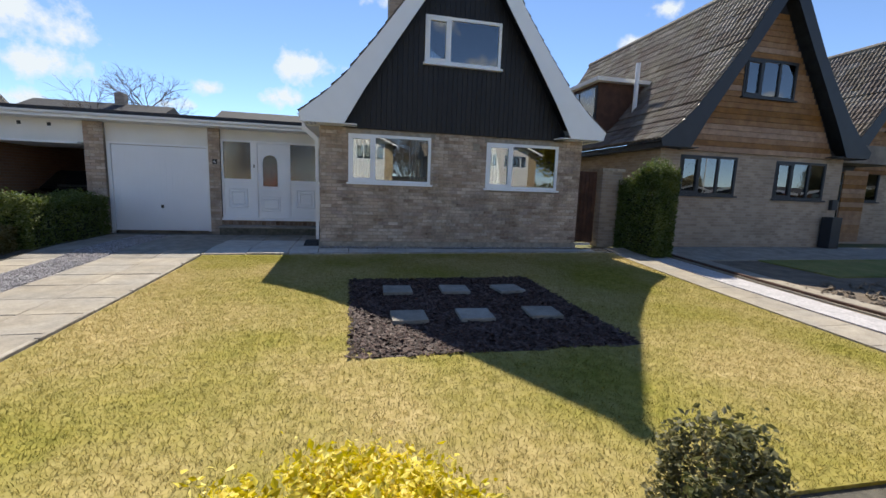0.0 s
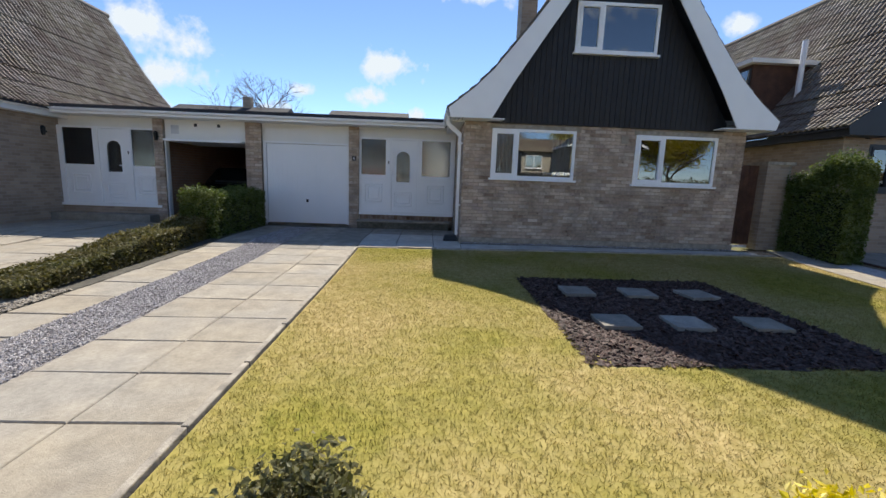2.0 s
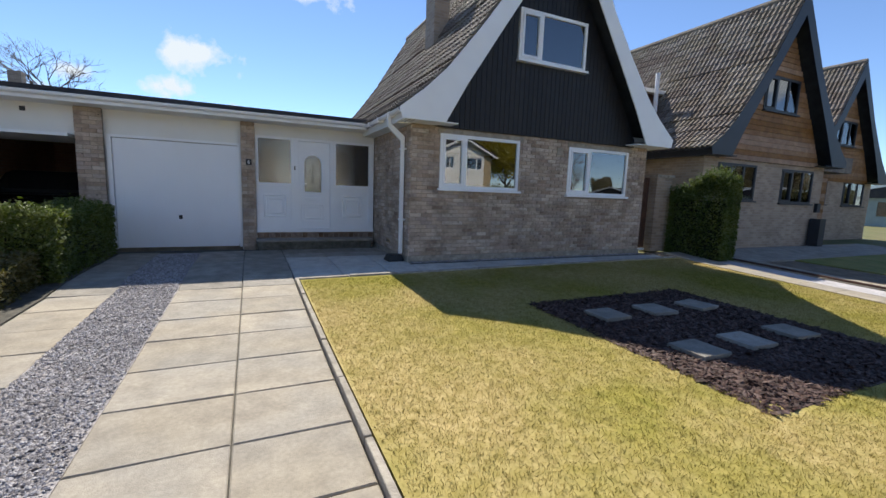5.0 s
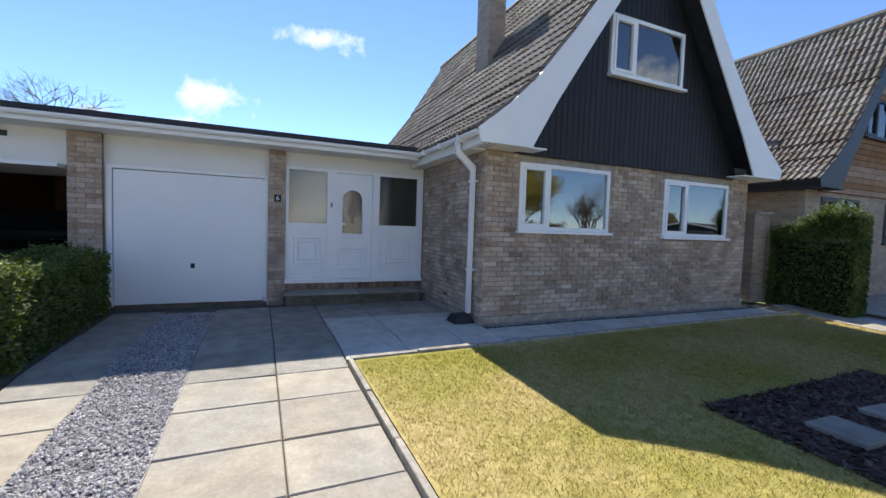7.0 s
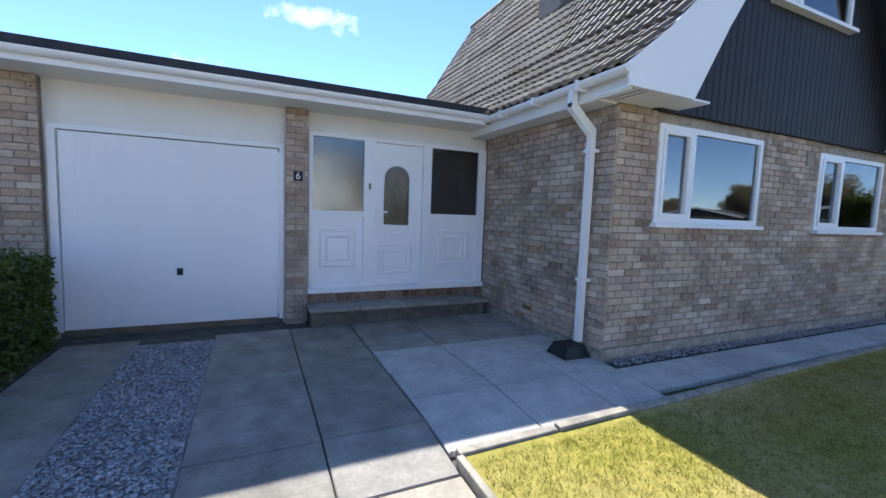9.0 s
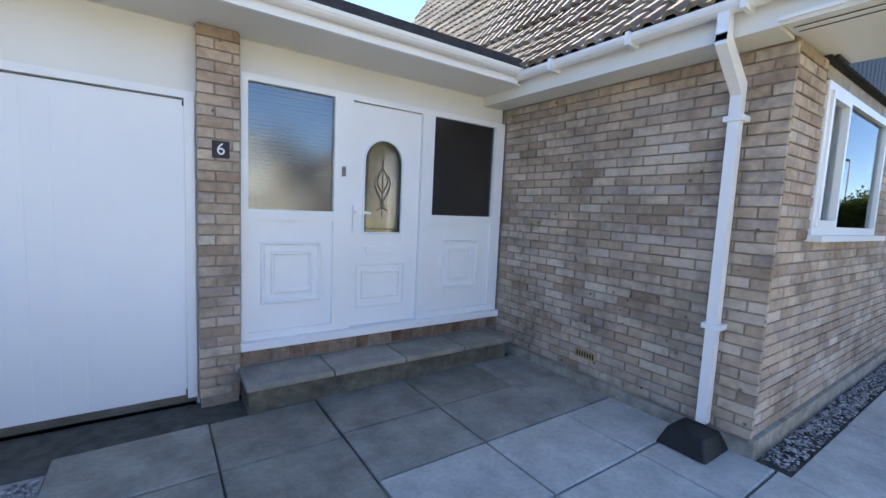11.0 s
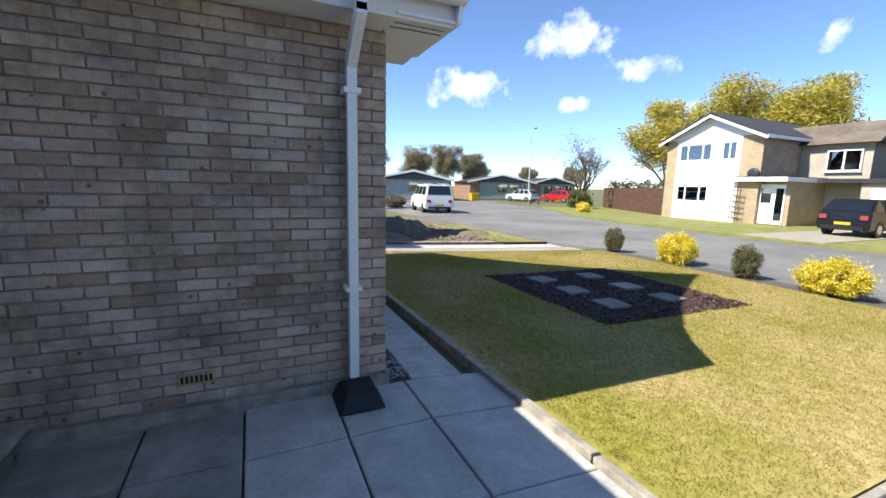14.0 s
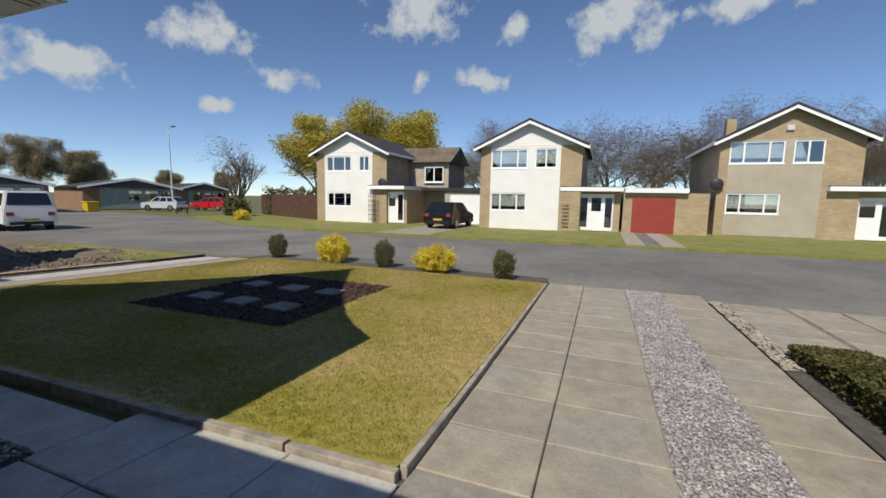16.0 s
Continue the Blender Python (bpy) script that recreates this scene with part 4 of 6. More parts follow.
# ---- neighbouring chalet houses ----
def neighbour(name, label, cx, yf, dz, barge, clad, fm, tiles, wall_m, yb):
    h = thing(name, label, "house")
    s0, s1 = cx - 3.08, cx + 3.1
    a = (s0 + 0.62, s0 + 2.44, 1.60, 2.64)
    b = (s0 + 3.76, s0 + 5.58, 1.57, 2.62)
    u = (cx - 0.87, cx + 0.86, 4.22 + dz, 5.20 + dz)
    bm = bmesh.new()
    wall_holes(bm, s0, s1, 0.0, 2.85 + dz, yf, yf + 0.25, [a, b])
    part("front_wall", bm, wall_m, h)
    bx("side_wall", wall_m, h, s0, s0 + 0.25, yf + 0.25, yb, 0, 2.85 + dz)
    bx("side_wall", wall_m, h, s1 - 0.25, s1, yf + 0.25, yb, 0, 2.85 + dz)
    bx("back_wall", wall_m, h, s0 + 0.25, s1 - 0.25, yb - 0.25, yb, 0, 2.85 + dz)
    bx("inner_wall", "room", h, s0 + 0.26, s1 - 0.26, yf + 3.4, yf + 3.5, 0.2, 2.8)
    bx("upper_inner_wall", "room", h, cx - 1.3, cx + 1.3, yf + 3.0, yf + 3.1, 3.0, 5.1 + dz)
    gable_shell(h, cx, yf, yb, dz, barge, clad, 'h' if clad == "cedar" else 'v', u, tiles)
    n = 3 if fm == "grey" else 2
    for q in (a, b):
        sash_window("window", *q, yf - 0.01, fm, h, 0.3, n)
    sash_window("window", *u, yf - 0.09, fm, h, 0.3, n)
    return h


nr = neighbour("house", "chalet house with cedar boarded gable and dark grey trim", 10.95, 9.55, 0.0, "grey", "cedar", "grey", (300, None), "grey_brick", 18.5)
bm = bmesh.new()
v = box(bm, 7.7, 9.6, 12.4, 14.6, 3.5, 5.05)
part("dormer", bm, "fence", nr, "brown clad flat roofed dormer")
bx("dormer_roof", "white", nr, 7.5, 9.9, 12.2, 14.8, 5.05, 5.17)
for y in (12.5, 13.5):
    bx("dormer_frame", "grey", nr, 7.665, 7.698, y - 0.06, y + 0.96, 3.84, 4.96)
    # pale sheet added behind the pane to lighten it in place of reflected sky
    bx("dormer_blind", "blind", nr, 7.655, 7.664, y, y + 0.9, 3.9, 4.9)
    bx("pane", "glass", nr, 7.64, 7.65, y, y + 0.9, 3.9, 4.9)
bm = bmesh.new()
tube(bm, [(8.75, 12.0, 3.75), (8.75, 12.0, 5.6)], 0.07, 8)
part("flue_pipe", bm, "upvc", nr)
ext = neighbour("house_wing", "cedar gabled wing with dark grey windows", 18.9, 11.2, -0.2, "grey", "cedar", "grey", (0, None), "grey_brick", 18.5)
pr_ = thing("entrance_porch", "dark grey front door with steel pull beside cedar boards", "front door", "structure")
bx("wall", "grey_brick", pr_, 14.06, 14.6, 10.6, 10.8, 0, 2.9)
bx("door_leaf", "grey", pr_, 14.35, 15.25, 10.52, 10.58, 0.3, 2.45)
bx("pull_bar", "chrome", pr_, 15.12, 15.15, 10.44, 10.47, 0.8, 1.9)
bx("side_light", "glass", pr_, 15.3, 15.55, 10.53, 10.56, 0.3, 2.45)
for k in range(16):
    bx("board", "cedar", pr_, 15.6, 16.6, 10.5, 10.53, 0.25 + k * 0.145, 0.39 + k * 0.145)
bx("canopy", "tile", pr_, 14.1, 17.0, 10.0, 11.5, 2.75, 3.3)
bx("meter_box", "grey", pr_, 13.75, 13.95, 9.45, 9.54, 1.3, 1.6)
bx("bin_store", "grey", pr_, 13.5, 13.85, 9.2, 9.5, 0.2, 1.1)
nl = neighbour("house", "brown tiled chalet house with white trim beside its garage", -14.2, 9.44, 0.0, "upvc", "black", "upvc", (None, 300), "grey_brick", 18.5)
bm = bmesh.new()
tube(bm, [(-10.83, 9.1, 2.92), (-10.83, 11.5, 2.92)], 0.055, 8)
part("gutter", bm, "upvc", nl)
for x, y in ((-8.5, EY - 0.07), (-11.08, 11.6)):
    wl = thing("wall_lamp", "small black lantern wall lamp on the brickwork", "wall lamp", group="lantern lamps")
    bm = bmesh.new()
    tube(bm, [(x, y - 0.08, 2.28), (x, y - 0.08, 2.32), (x, y - 0.08, 2.47), (x, y - 0.08, 2.52)], [0.03, 0.05, 0.06, 0.02], 6)
    part("lantern", bm, "rubber", wl)
    bx("bracket", "rubber", wl, x - 0.02, x + 0.02, y - 0.04, y + 0.02, 2.36, 2.4)

# gate and pier between the houses
gt = thing("side_gate", "dark brown boarded side gate, closed", "gate")
for k in range(7):
    bx("board", "fence", gt, 5.58 + k * 0.11, 5.68 + k * 0.11, 9.95, 9.98, 0.25, 2.1)
bx("rail", "fence", gt, 5.58, 6.34, 9.98, 10.02, 1.7, 1.8)
bx("threshold", "upvc", gt, 5.6, 6.2, 9.8, 9.9, 0.19, 0.24)
pi = thing("gate_pier", "dark brick gate pier with a concrete cap", "gate pier")
bx("shaft", "grey_brick", pi, 6.38, 6.95, 9.75, 10.3, 0.15, 2.12)
bx("cap", "kerb", pi, 6.34, 7.0, 9.7, 10.35, 2.12, 2.19)

# ---- paving ----
drive = tagged(new("driveway"), "driveway of pale concrete slabs with a gravel strip", "driveway", kind="structure")
strip("drive_bed", "joint", -6.4, -0.6, 1.45, 11.99, -0.03, "dark soil bed under the drive paving", "ground")
rows_y = [1.46, 2.08, 2.70, 3.33, 3.94, 4.56, 5.20, 5.83, 6.50, 7.13, 7.79, 8.40, 8.97, 9.61, 10.27, 10.97, 11.57]
for x0, x1 in ((-3.485, -2.78), (-4.27, -3.495), (-5.62, -4.97)):
    for y, y2 in zip(rows_y, rows_y[1:]):
        # rows beyond y 8.3, towards the garage, take the darker slab
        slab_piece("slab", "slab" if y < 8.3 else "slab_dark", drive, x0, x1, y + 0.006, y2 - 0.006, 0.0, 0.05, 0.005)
yard = tagged(new("forecourt"), "grey slabs before the porch and along the house wall", "paving", kind="structure")
cx_ = [-2.77, -2.0, -1.22, -0.64]
ry_ = [8.59, 9.31, 9.87, 10.46, 11.02, 11.62]
for a, b in zip(cx_, cx_[1:]):
    for c, d in zip(ry_, ry_[1:]):
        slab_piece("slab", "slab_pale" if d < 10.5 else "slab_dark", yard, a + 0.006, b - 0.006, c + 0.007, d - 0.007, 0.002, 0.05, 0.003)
for k in range(11):
    slab_piece("slab", "slab_pale", yard, -0.63 + k * 0.62, -0.022 + k * 0.62, 8.79, 9.24, 0.002, 0.05, 0.003)
strip("wall_gravel_bed", "joint", -0.62, 5.6, 9.24, 9.46, -0.02, "dark gravel margin under the house wall", "gravel")
tagged(scatter("gravel_margin", 2600, (-0.6, 5.55, 9.25, 9.41), 0.013, "gravel"), "grey gravel along the foot of the brick wall", "gravel", kind="stuff")
tagged(scatter("gravel_strip", 30000, (-4.96, -4.28, 1.5, 11.35), 0.012, "gravel", lift=0.006), "pale grey gravel strip between the drive slabs", "gravel", kind="stuff")
strip("gravel_strip_bed", "gravel", -4.97, -4.27, 1.46, 11.4, -0.004, "bed of the gravel strip", "gravel")
# edging stones of the lawn
kb = tagged(new("lawn_edging"), "worn concrete edging stones round the lawn", "edging", kind="structure")


def edge(ax, ay, bx_, by_, n, w=0.05):
    for k in range(n):
        p, q = Vector((ax, ay)).lerp((bx_, by_), (k + 0.01) / n), Vector((ax, ay)).lerp((bx_, by_), (k + 0.99) / n)
        d = (q - p).normalized() * 1.0
        nrm = Vector((-d.y, d.x)) * (w / 2)
        j = random.uniform(-0.006, 0.006)
        bm = bmesh.new()
        prism(bm, [tuple(p - nrm), tuple(q - nrm), tuple(q + nrm), tuple(p + nrm)], 'z', 0, 1)
        for v_ in bm.verts:
            v_.co.z = G(v_.co.y) + (0.052 + j if v_.co.z > 0.5 else -0.08)
        part("edging_stone", bm, "kerb", kb, "", 0.008)


edge(-2.745, 1.75, -2.745, 8.50, 8)
edge(-2.74, 8.545, 6.0, 8.75, 11, 0.07)
# slanted garden path
pth = tagged(new("garden_path"), "narrow pale slab path along the lawn", "path", kind="structure")
for k in range(12):
    y0, y1 = 1.9 + k * 0.61, 2.5 + k * 0.61
    bm = bmesh.new()
    o0, o1 = 5.2 + 0.137 * (y0 - 1.8), 5.2 + 0.137 * (y1 - 1.8)
    prism(bm, [(o0, y0), (o0 + 0.58, y0), (o1 + 0.58, y1), (o1, y1)], 'z', 0, 1)
    for v_ in bm.verts:
        v_.co.z = G(v_.co.y) + (0.04 if v_.co.z > 0.5 else -0.05)
    part("slab", bm, "slab", pth)
# bark bed
bm = bmesh.new()
ring = []
rr = random.Random(4)
for a, b in (((0.32, 3.55), (2.85, 3.48)), ((2.85, 3.48), (2.92, 6.42)), ((2.92, 6.42), (0.06, 6.45)), ((0.06, 6.45), (0.02, 3.95)), ((0.02, 3.95), (0.32, 3.55))):
    for k in range(10):
        p = Vector(a).lerp(b, k / 10)
        ring.append((p.x + rr.uniform(-0.045, 0.045), p.y + rr.uniform(-0.045, 0.045)))
prism(bm, ring, 'z', 0, 1)
for v_ in bm.verts:
    v_.co.z = G(v_.co.y) + (0.034 if v_.co.z > 0.5 else -0.02)
tagged(part("bark_bed", bm, "bark"), "square bed of dark bark chips in the lawn", "flower bed", kind="structure")
tagged(scatter("bark_chips", 15000, (0.0, 2.92, 3.52, 6.48), 0.023, "bark", flat=0.4, stretch=1.9, lift=0.022), "dark brown bark chips", "bark", kind="stuff")
for x, y in ((0.66, 5.71), (1.48, 5.69), (2.29, 5.67), (0.66, 4.53), (1.44, 4.53), (2.30, 4.54)):
    bm = bmesh.new()
    box(bm, -0.2, 0.2, -0.2, 0.2, -0.03, 0.02)
    s = tagged(part("stepping_stone", bm, "slab_dark", None, "", 0.008), "square grey stepping stone in the bark bed", "stepping stone", "stepping stones")
    s.location = (x, y, G(y) + 0.062)
    s.rotation_euler = (0, 0, rr.uniform(-0.1, 0.1))
# grass blades over the lawn
rng = np.random.default_rng(5)
N = 300000
gx, gy = rng.uniform(-2.68, 6.1, N), rng.uniform(1.5, 8.6, N)
keep = (gy > 1.68 - 0.031 * (gx + 2.7)) & (gx < 5.16 + 0.14 * (gy - 1.78)) & ~((gx > 0.05) & (gx < 2.9) & (gy > 3.52 - 0.06 * np.sin(gx * 5)) & (gy < 6.45)) & (gy < 8.44 + 0.026 * (gx + 2.7))
gx, gy = gx[keep], gy[keep]
n_ = len(gx)
gz = np.interp(gy, GY, GZ) + 0.027
an, hh, ln_ = rng.uniform(0, 6.28, n_), rng.uniform(0.012, 0.032, n_), rng.normal(0, 0.016, (n_, 2))
wv = 0.003
v = np.stack([np.stack([gx - wv * np.cos(an), gy - wv * np.sin(an), gz], 1), np.stack([gx + wv * np.cos(an), gy + wv * np.sin(an), gz], 1), np.stack([gx + ln_[:, 0], gy + ln_[:, 1], gz + hh], 1)], 1).reshape(-1, 3)
tagged(raw("grass", v, np.arange(3 * n_).reshape(-1, 3).tolist(), "blade"), "short dry mown grass blades", "grass", kind="stuff")
# soil strip for the road side shrubs
strip("shrub_border", "joint", -2.7, 5.6, 0.85, 1.66, 0.006, "bare soil border along the road", "soil")

# neighbour's torn up front garden
strip("neighbour_garden", "dirt", 5.85, 17.5, 1.7, 9.5, 0.0, "bare earth and rough grass of a torn up garden", "garden")
strip("neighbour_paving", "slab_dark", 7.6, 17, 7.9, 9.5, 0.035, "dark grey paving before the cedar house", "paving")
strip("neighbour_lawn", "grass_far", 9.5, 17, 6.2, 7.9, 0.03, "rough grass strip", "grass")
strip("neighbour_lawn", "grass_far", 6.9, 13.0, 1.9, 3.3, 0.03, "rough grass strip by the road", "grass")
strip("gravel_path", "gravel", 6.0, 6.6, 2.0, 8.8, 0.02, "gravel margin beside the slab path", "gravel", slant=0.12)
strip("timber_edge", "fence", 6.75, 6.82, 2.0, 8.8, 0.07, "dark timber edging board", "edging", slant=0.12)
strip("pale_path", "slab", 6.9, 7.5, 3.5, 8.8, 0.03, "pale concrete path", "path", slant=0.12)


def mound(name, x, y, r, h, m_, label):
    bm = bmesh.new()
    bmesh.ops.create_grid(bm, x_segments=24, y_segments=24, size=r)
    for v_ in bm.verts:
        d = v_.co.length / r
        v_.co.z = max(0, h * (1 - d * d)) * (0.75 + 0.5 * noise.noise(v_.co * 2.5)) + 0.05 * noise.noise(v_.co * 7) - 0.06
    ob = tagged(part(name, bm, m_, smooth=True), label, "heap")
    ob.location = (x, y, G(y))


mound("rubble_mound", 11.6, 5.2, 1.2, 0.6, "dirt", "heap of grey brown sand and rubble")
mound("earth_mound", 9.8, 3.2, 1.0, 0.25, "dirt", "low heap of rubble and earth")
tagged(scatter("rubble", 500, (7.5, 13.0, 2.6, 5.8), 0.06, "dirt", flat=0.7), "scattered rubble and clods", "rubble", kind="stuff")
# the other neighbour's drive
strip("neighbour_drive", "slab", -17, -6.75, 1.95, 11.4, 0.0, "neighbour's slab driveway", "driveway")
od = tagged(new("neighbour_slabs"), "pale slabs of the neighbour's drive", "paving", kind="structure")
for x0 in (-7.5, -8.25, -9.6, -10.35):
    for k in range(14):
        y = 2.0 + k * 0.66
        slab_piece("slab", "slab", od, x0 + 0.012, x0 + 0.73, y + 0.01, y + 0.65, 0.02, 0.05, 0.006)
strip("drive_gravel_bed", "joint", -6.75, -5.64, 1.95, 11.5, 0.0, "soil strip under the hedge", "soil")
tagged(scatter("rough_gravel", 900, (-5.86, -5.64, 2.0, 5.4), 0.025, "kerb"), "coarse stones between the drives", "gravel", kind="stuff")

for k in range(5):
    slab_piece("slab", "slab", od, -6.72, -5.88, 2.0 + k * 0.66, 2.65 + k * 0.66, 0.012, 0.05, 0.006)

# ---- plants ----
def blob(n, seed, rx, ry, rz, base=0.1, shell=0.55, lumps=7):
    """Leaf places in an uneven rounded shrub."""
    r = np.random.default_rng(seed)
    k = lumps * 24
    d = r.normal(size=(k, 3))
    d /= np.linalg.norm(d, axis=1)[:, None]
    ld = r.normal(size=(lumps, 3))
    ld /= np.linalg.norm(ld, axis=1)[:, None]
    rad = (0.70 + 0.32 * np.max(d @ ld.T, axis=1)) * r.uniform(shell, 1.0, k) ** 0.6
    tips = d * rad[:, None]
    tips[:, 2] += 0.9
    tips *= np.array([rx, ry, rz])
    w = r.integers(0, k, n)
    p = tips[w] * (1 - 0.25 * r.uniform(0, 1, (n, 1)) ** 2) + r.normal(0, 1, (n, 3)) * np.array([0.09 * rx, 0.09 * ry, 0.10 * rz])
    return p[p[:, 2] > 0.0]


def shrub(x, y, rx, ry, rz, m_, seed, label, size=0.035, n=4200, grp=""):
    s = thing("shrub", label, "shrub", group=grp, at=(x, y, G(y)))
    leaves("leaves", blob(n, seed, rx, ry, rz), size, m_, s, seed)
    bm = bmesh.new()
    r = random.Random(seed)
    for k in range(9):
        a = r.uniform(0, 6.28)
        tube(bm, [(0, 0, -0.05), (0.3 * rx * math.cos(a), 0.3 * ry * math.sin(a), rz * 0.6), (0.7 * rx * math.cos(a), 0.7 * ry * math.sin(a), rz * 1.3)], [0.015, 0.01, 0.004], 5)
    part("branching", bm, "wood", s)


shrub(3.08, 1.02, 0.52, 0.44, 0.40, "leaf_y", 11, "rounded golden yellow evergreen shrub", 0.025, 15000, "golden shrubs")
shrub(-0.05, 1.24, 0.58, 0.42, 0.345, "leaf_y", 12, "rounded golden yellow evergreen shrub", 0.021, 24000, "golden shrubs")
for x, y, sd in ((5.0, 1.05, 21), (1.42, 1.2, 22), (-1.78, 1.5, 23)):
    shrub(x, y, 0.28, 0.26, 0.39, "leaf_g", sd, "small upright dark green shrub", 0.02, 6500, "green shrubs")


def hedge(x0, x1, y0, y1, z1, m_, seed, label, n, size=0.03, low=1.0):
    """A clipped hedge; low is the height of its end towards -y as a share of z1."""
    s = thing("hedge", label, "hedge", at=((x0 + x1) / 2, (y0 + y1) / 2, G((y0 + y1) / 2)))
    r = np.random.default_rng(seed)
    sx, sy = (x1 - x0) / 2, (y1 - y0) / 2
    p = r.uniform(-1, 1, (n, 3))
    p[:, 2] = (p[:, 2] + 1) / 2
    f = r.integers(0, 3, n)
    sg = np.where(r.uniform(size=n) < 0.5, -1, 1)
    dep = 1 - np.abs(r.normal(0, 0.09, n))
    p[f == 0, 0] = (sg * dep)[f == 0]
    p[f == 1, 1] = (sg * dep)[f == 1]
    p[f == 2, 2] = dep[f == 2]
    wob = 1 + 0.16 * np.sin(p[:, 1] * sy * 3.1 + seed) * np.cos(p[:, 0] * sx * 4.0) + r.normal(0, 0.055, n)
    q = np.stack([p[:, 0] * sx * wob, p[:, 1] * sy, p[:, 2] * z1 * wob * (low + (1 - low) * (p[:, 1] + 1) / 2)], 1)
    leaves("leaves", q, size, m_, s, seed)
    # a dark block fills the middle, painting in the shade behind the leaves
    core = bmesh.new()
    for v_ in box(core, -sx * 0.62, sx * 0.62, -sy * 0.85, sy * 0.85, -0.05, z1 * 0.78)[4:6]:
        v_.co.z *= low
    part("core", core, "leaf_shade", s)
    return s


hedge(-6.35, -5.66, 8.9, 11.6, 0.88, "leaf_h", 31, "clipped dark green hedge between the drives", 24000)
hedge(-6.5, -5.85, 4.9, 9.0, 0.52, "leaf_o", 32, "loose sunlit hedge between the drives, dwindling towards the road", 21000, 0.03, 0.22)
hedge(6.78, 7.28, 8.12, 9.66, 1.8, "leaf_h", 34, "tall clipped green hedge beside the gate", 30000, 0.035)
hedge(25.6, 26.6, 2.2, 9.0, 1.6, "leaf_g", 35, "dark clipped hedge above a low wall across the street", 12000, 0.07).location.z = 0.65
bx("garden_wall", "kerb", None, 25.7, 26.5, 2.2, 9.0, -0.1, 0.7)
tagged(bpy.data.objects["garden_wall"], "low pale garden wall under a hedge", "wall")
strip("far_lawn", "grass_far", 22.5, 25.6, 2.6, 9, 0.03, "sunny grass strip by the far wall", "grass")


def grow(bm, p, d, ln, r, depth, rg, sides, spread=0.5, up=0.12):
    q = p + d * ln
    mid = p.lerp(q, 0.5) + Vector((rg.uniform(-1, 1), rg.uniform(-1, 1), 0)) * ln * 0.06
    tube(bm, [p, mid, q], [r, r * 0.85, r * 0.68], sides)
    if depth == 0:
        return
    for k in range(rg.choice((2, 3, 3))):
        nd = (d + Vector((rg.gauss(0, spread), rg.gauss(0, spread), rg.gauss(up, spread * 0.6)))).normalized()
        grow(bm, p.lerp(q, rg.uniform(0.55, 1.0)), nd, ln * rg.uniform(0.62, 0.85), r * 0.6, depth - 1, rg, max(3, sides - 1), spread, up)


def tree(name, label, h, seed, depth=5, crown=None, n=0, size=0.2, trunks=1, spread=0.5):
    t = thing(name, label, "tree")
    rg = random.Random(seed)
    bm = bmesh.new()
    for k in range(trunks):
        d = Vector((rg.gauss(0, 0.05 + 0.3 * (trunks > 1)), rg.gauss(0, 0.05 + 0.3 * (trunks > 1)), 1)).normalized()
        grow(bm, Vector((rg.uniform(-0.1, 0.1), 0, -0.1)), d, h * 0.28, h * 0.018, depth, rg, 7, spread)
    part("trunk", bm, "wood", t)
    if crown:
        r = np.random.default_rng(seed)
        cl = np.clip(r.normal(0, 1, (60, 3)), -1.6, 1.6) * np.array([h * 0.15, h * 0.15, h * 0.15]) + np.array([0, 0, h * 0.66])
        c = cl[r.integers(0, 60, n)] + np.clip(r.normal(0, 1, (n, 3)), -1.7, 1.7) * h * 0.05
        leaves("crown", c, size, crown, t, seed, long=14.0 if crown in ("leaf_b", "leaf_t") else 3.0)
    return t


# tree behind the garages, wood behind the facing houses
t0 = tree("tree", "bare winter tree beyond the garages", 10.5, 3, 7)
t0.location = (-11.4, 31, 0)
bases = [tree("tree", "tall bare tree in the wood behind the houses", 11.0, 41, 6, "leaf_b", 9000, 0.026),
         tree("tree", "tall bare tree in the wood behind the houses", 12.5, 42, 6, "leaf_b", 9000, 0.026),
         tree("tree", "tall bare tree in the wood behind the houses", 10.0, 43, 6, "leaf_b", 9000, 0.026)]
spots = [(x, -35 - rr.uniform(0, 12)) for x in np.arange(-46, 16, 1.35)]
for k, (x, y) in enumerate(spots):
    m_ = pose(x + rr.uniform(-0.8, 0.8), y, 0, 0, 0, rr.uniform(0, 360)) @ Matrix.Scale(rr.choice((0.72, 0.85, 0.95, 1.03)), 4)
    if k < 3:
        bases[k].matrix_basis = m_
    else:
        copy_thing(bases[k % 3], m_)
for x, y, h, sd in ((24.5, -26, 10, 51), (21, -31, 12, 52), (17, -33, 12, 53)):
    w_ = tree("willow_tree", "yellow green willow in spring leaf", h, sd, 4, "leaf_w", 22000, 0.11)
    w_.location = (x, y, 0)
wd = tree("tree", "spreading bare ornamental tree by the fence", 7.6, 61, 6, "leaf_b", 900, 0.03, trunks=4, spread=0.42)
wd.location = (28, -18.5, 0)
for x, y, h, sd in ((60, -14, 8, 71), (62, -20, 8.5, 72), (64, -26, 7.5, 77), (58, -6, 7.5, 74), (60, 3, 7, 78), (75, -34, 7, 73), (70, -43, 6, 75), (64, -50, 6, 76)):
    f_ = tree("tree", "leafing tree beyond the bungalows", h, sd, 5, "leaf_t", 15000, 0.05)
    f_.location = (x, y, 0)
shrub(24.5, -15.5, 1.3, 1.0, 1.0, "leaf_g", 81, "dense dark green shrub by the fence", 0.12, 2600)
shrub(19.6, -11.4, 0.6, 0.5, 0.42, "leaf_y", 82, "small golden shrub on the verge", 0.09, 1600)

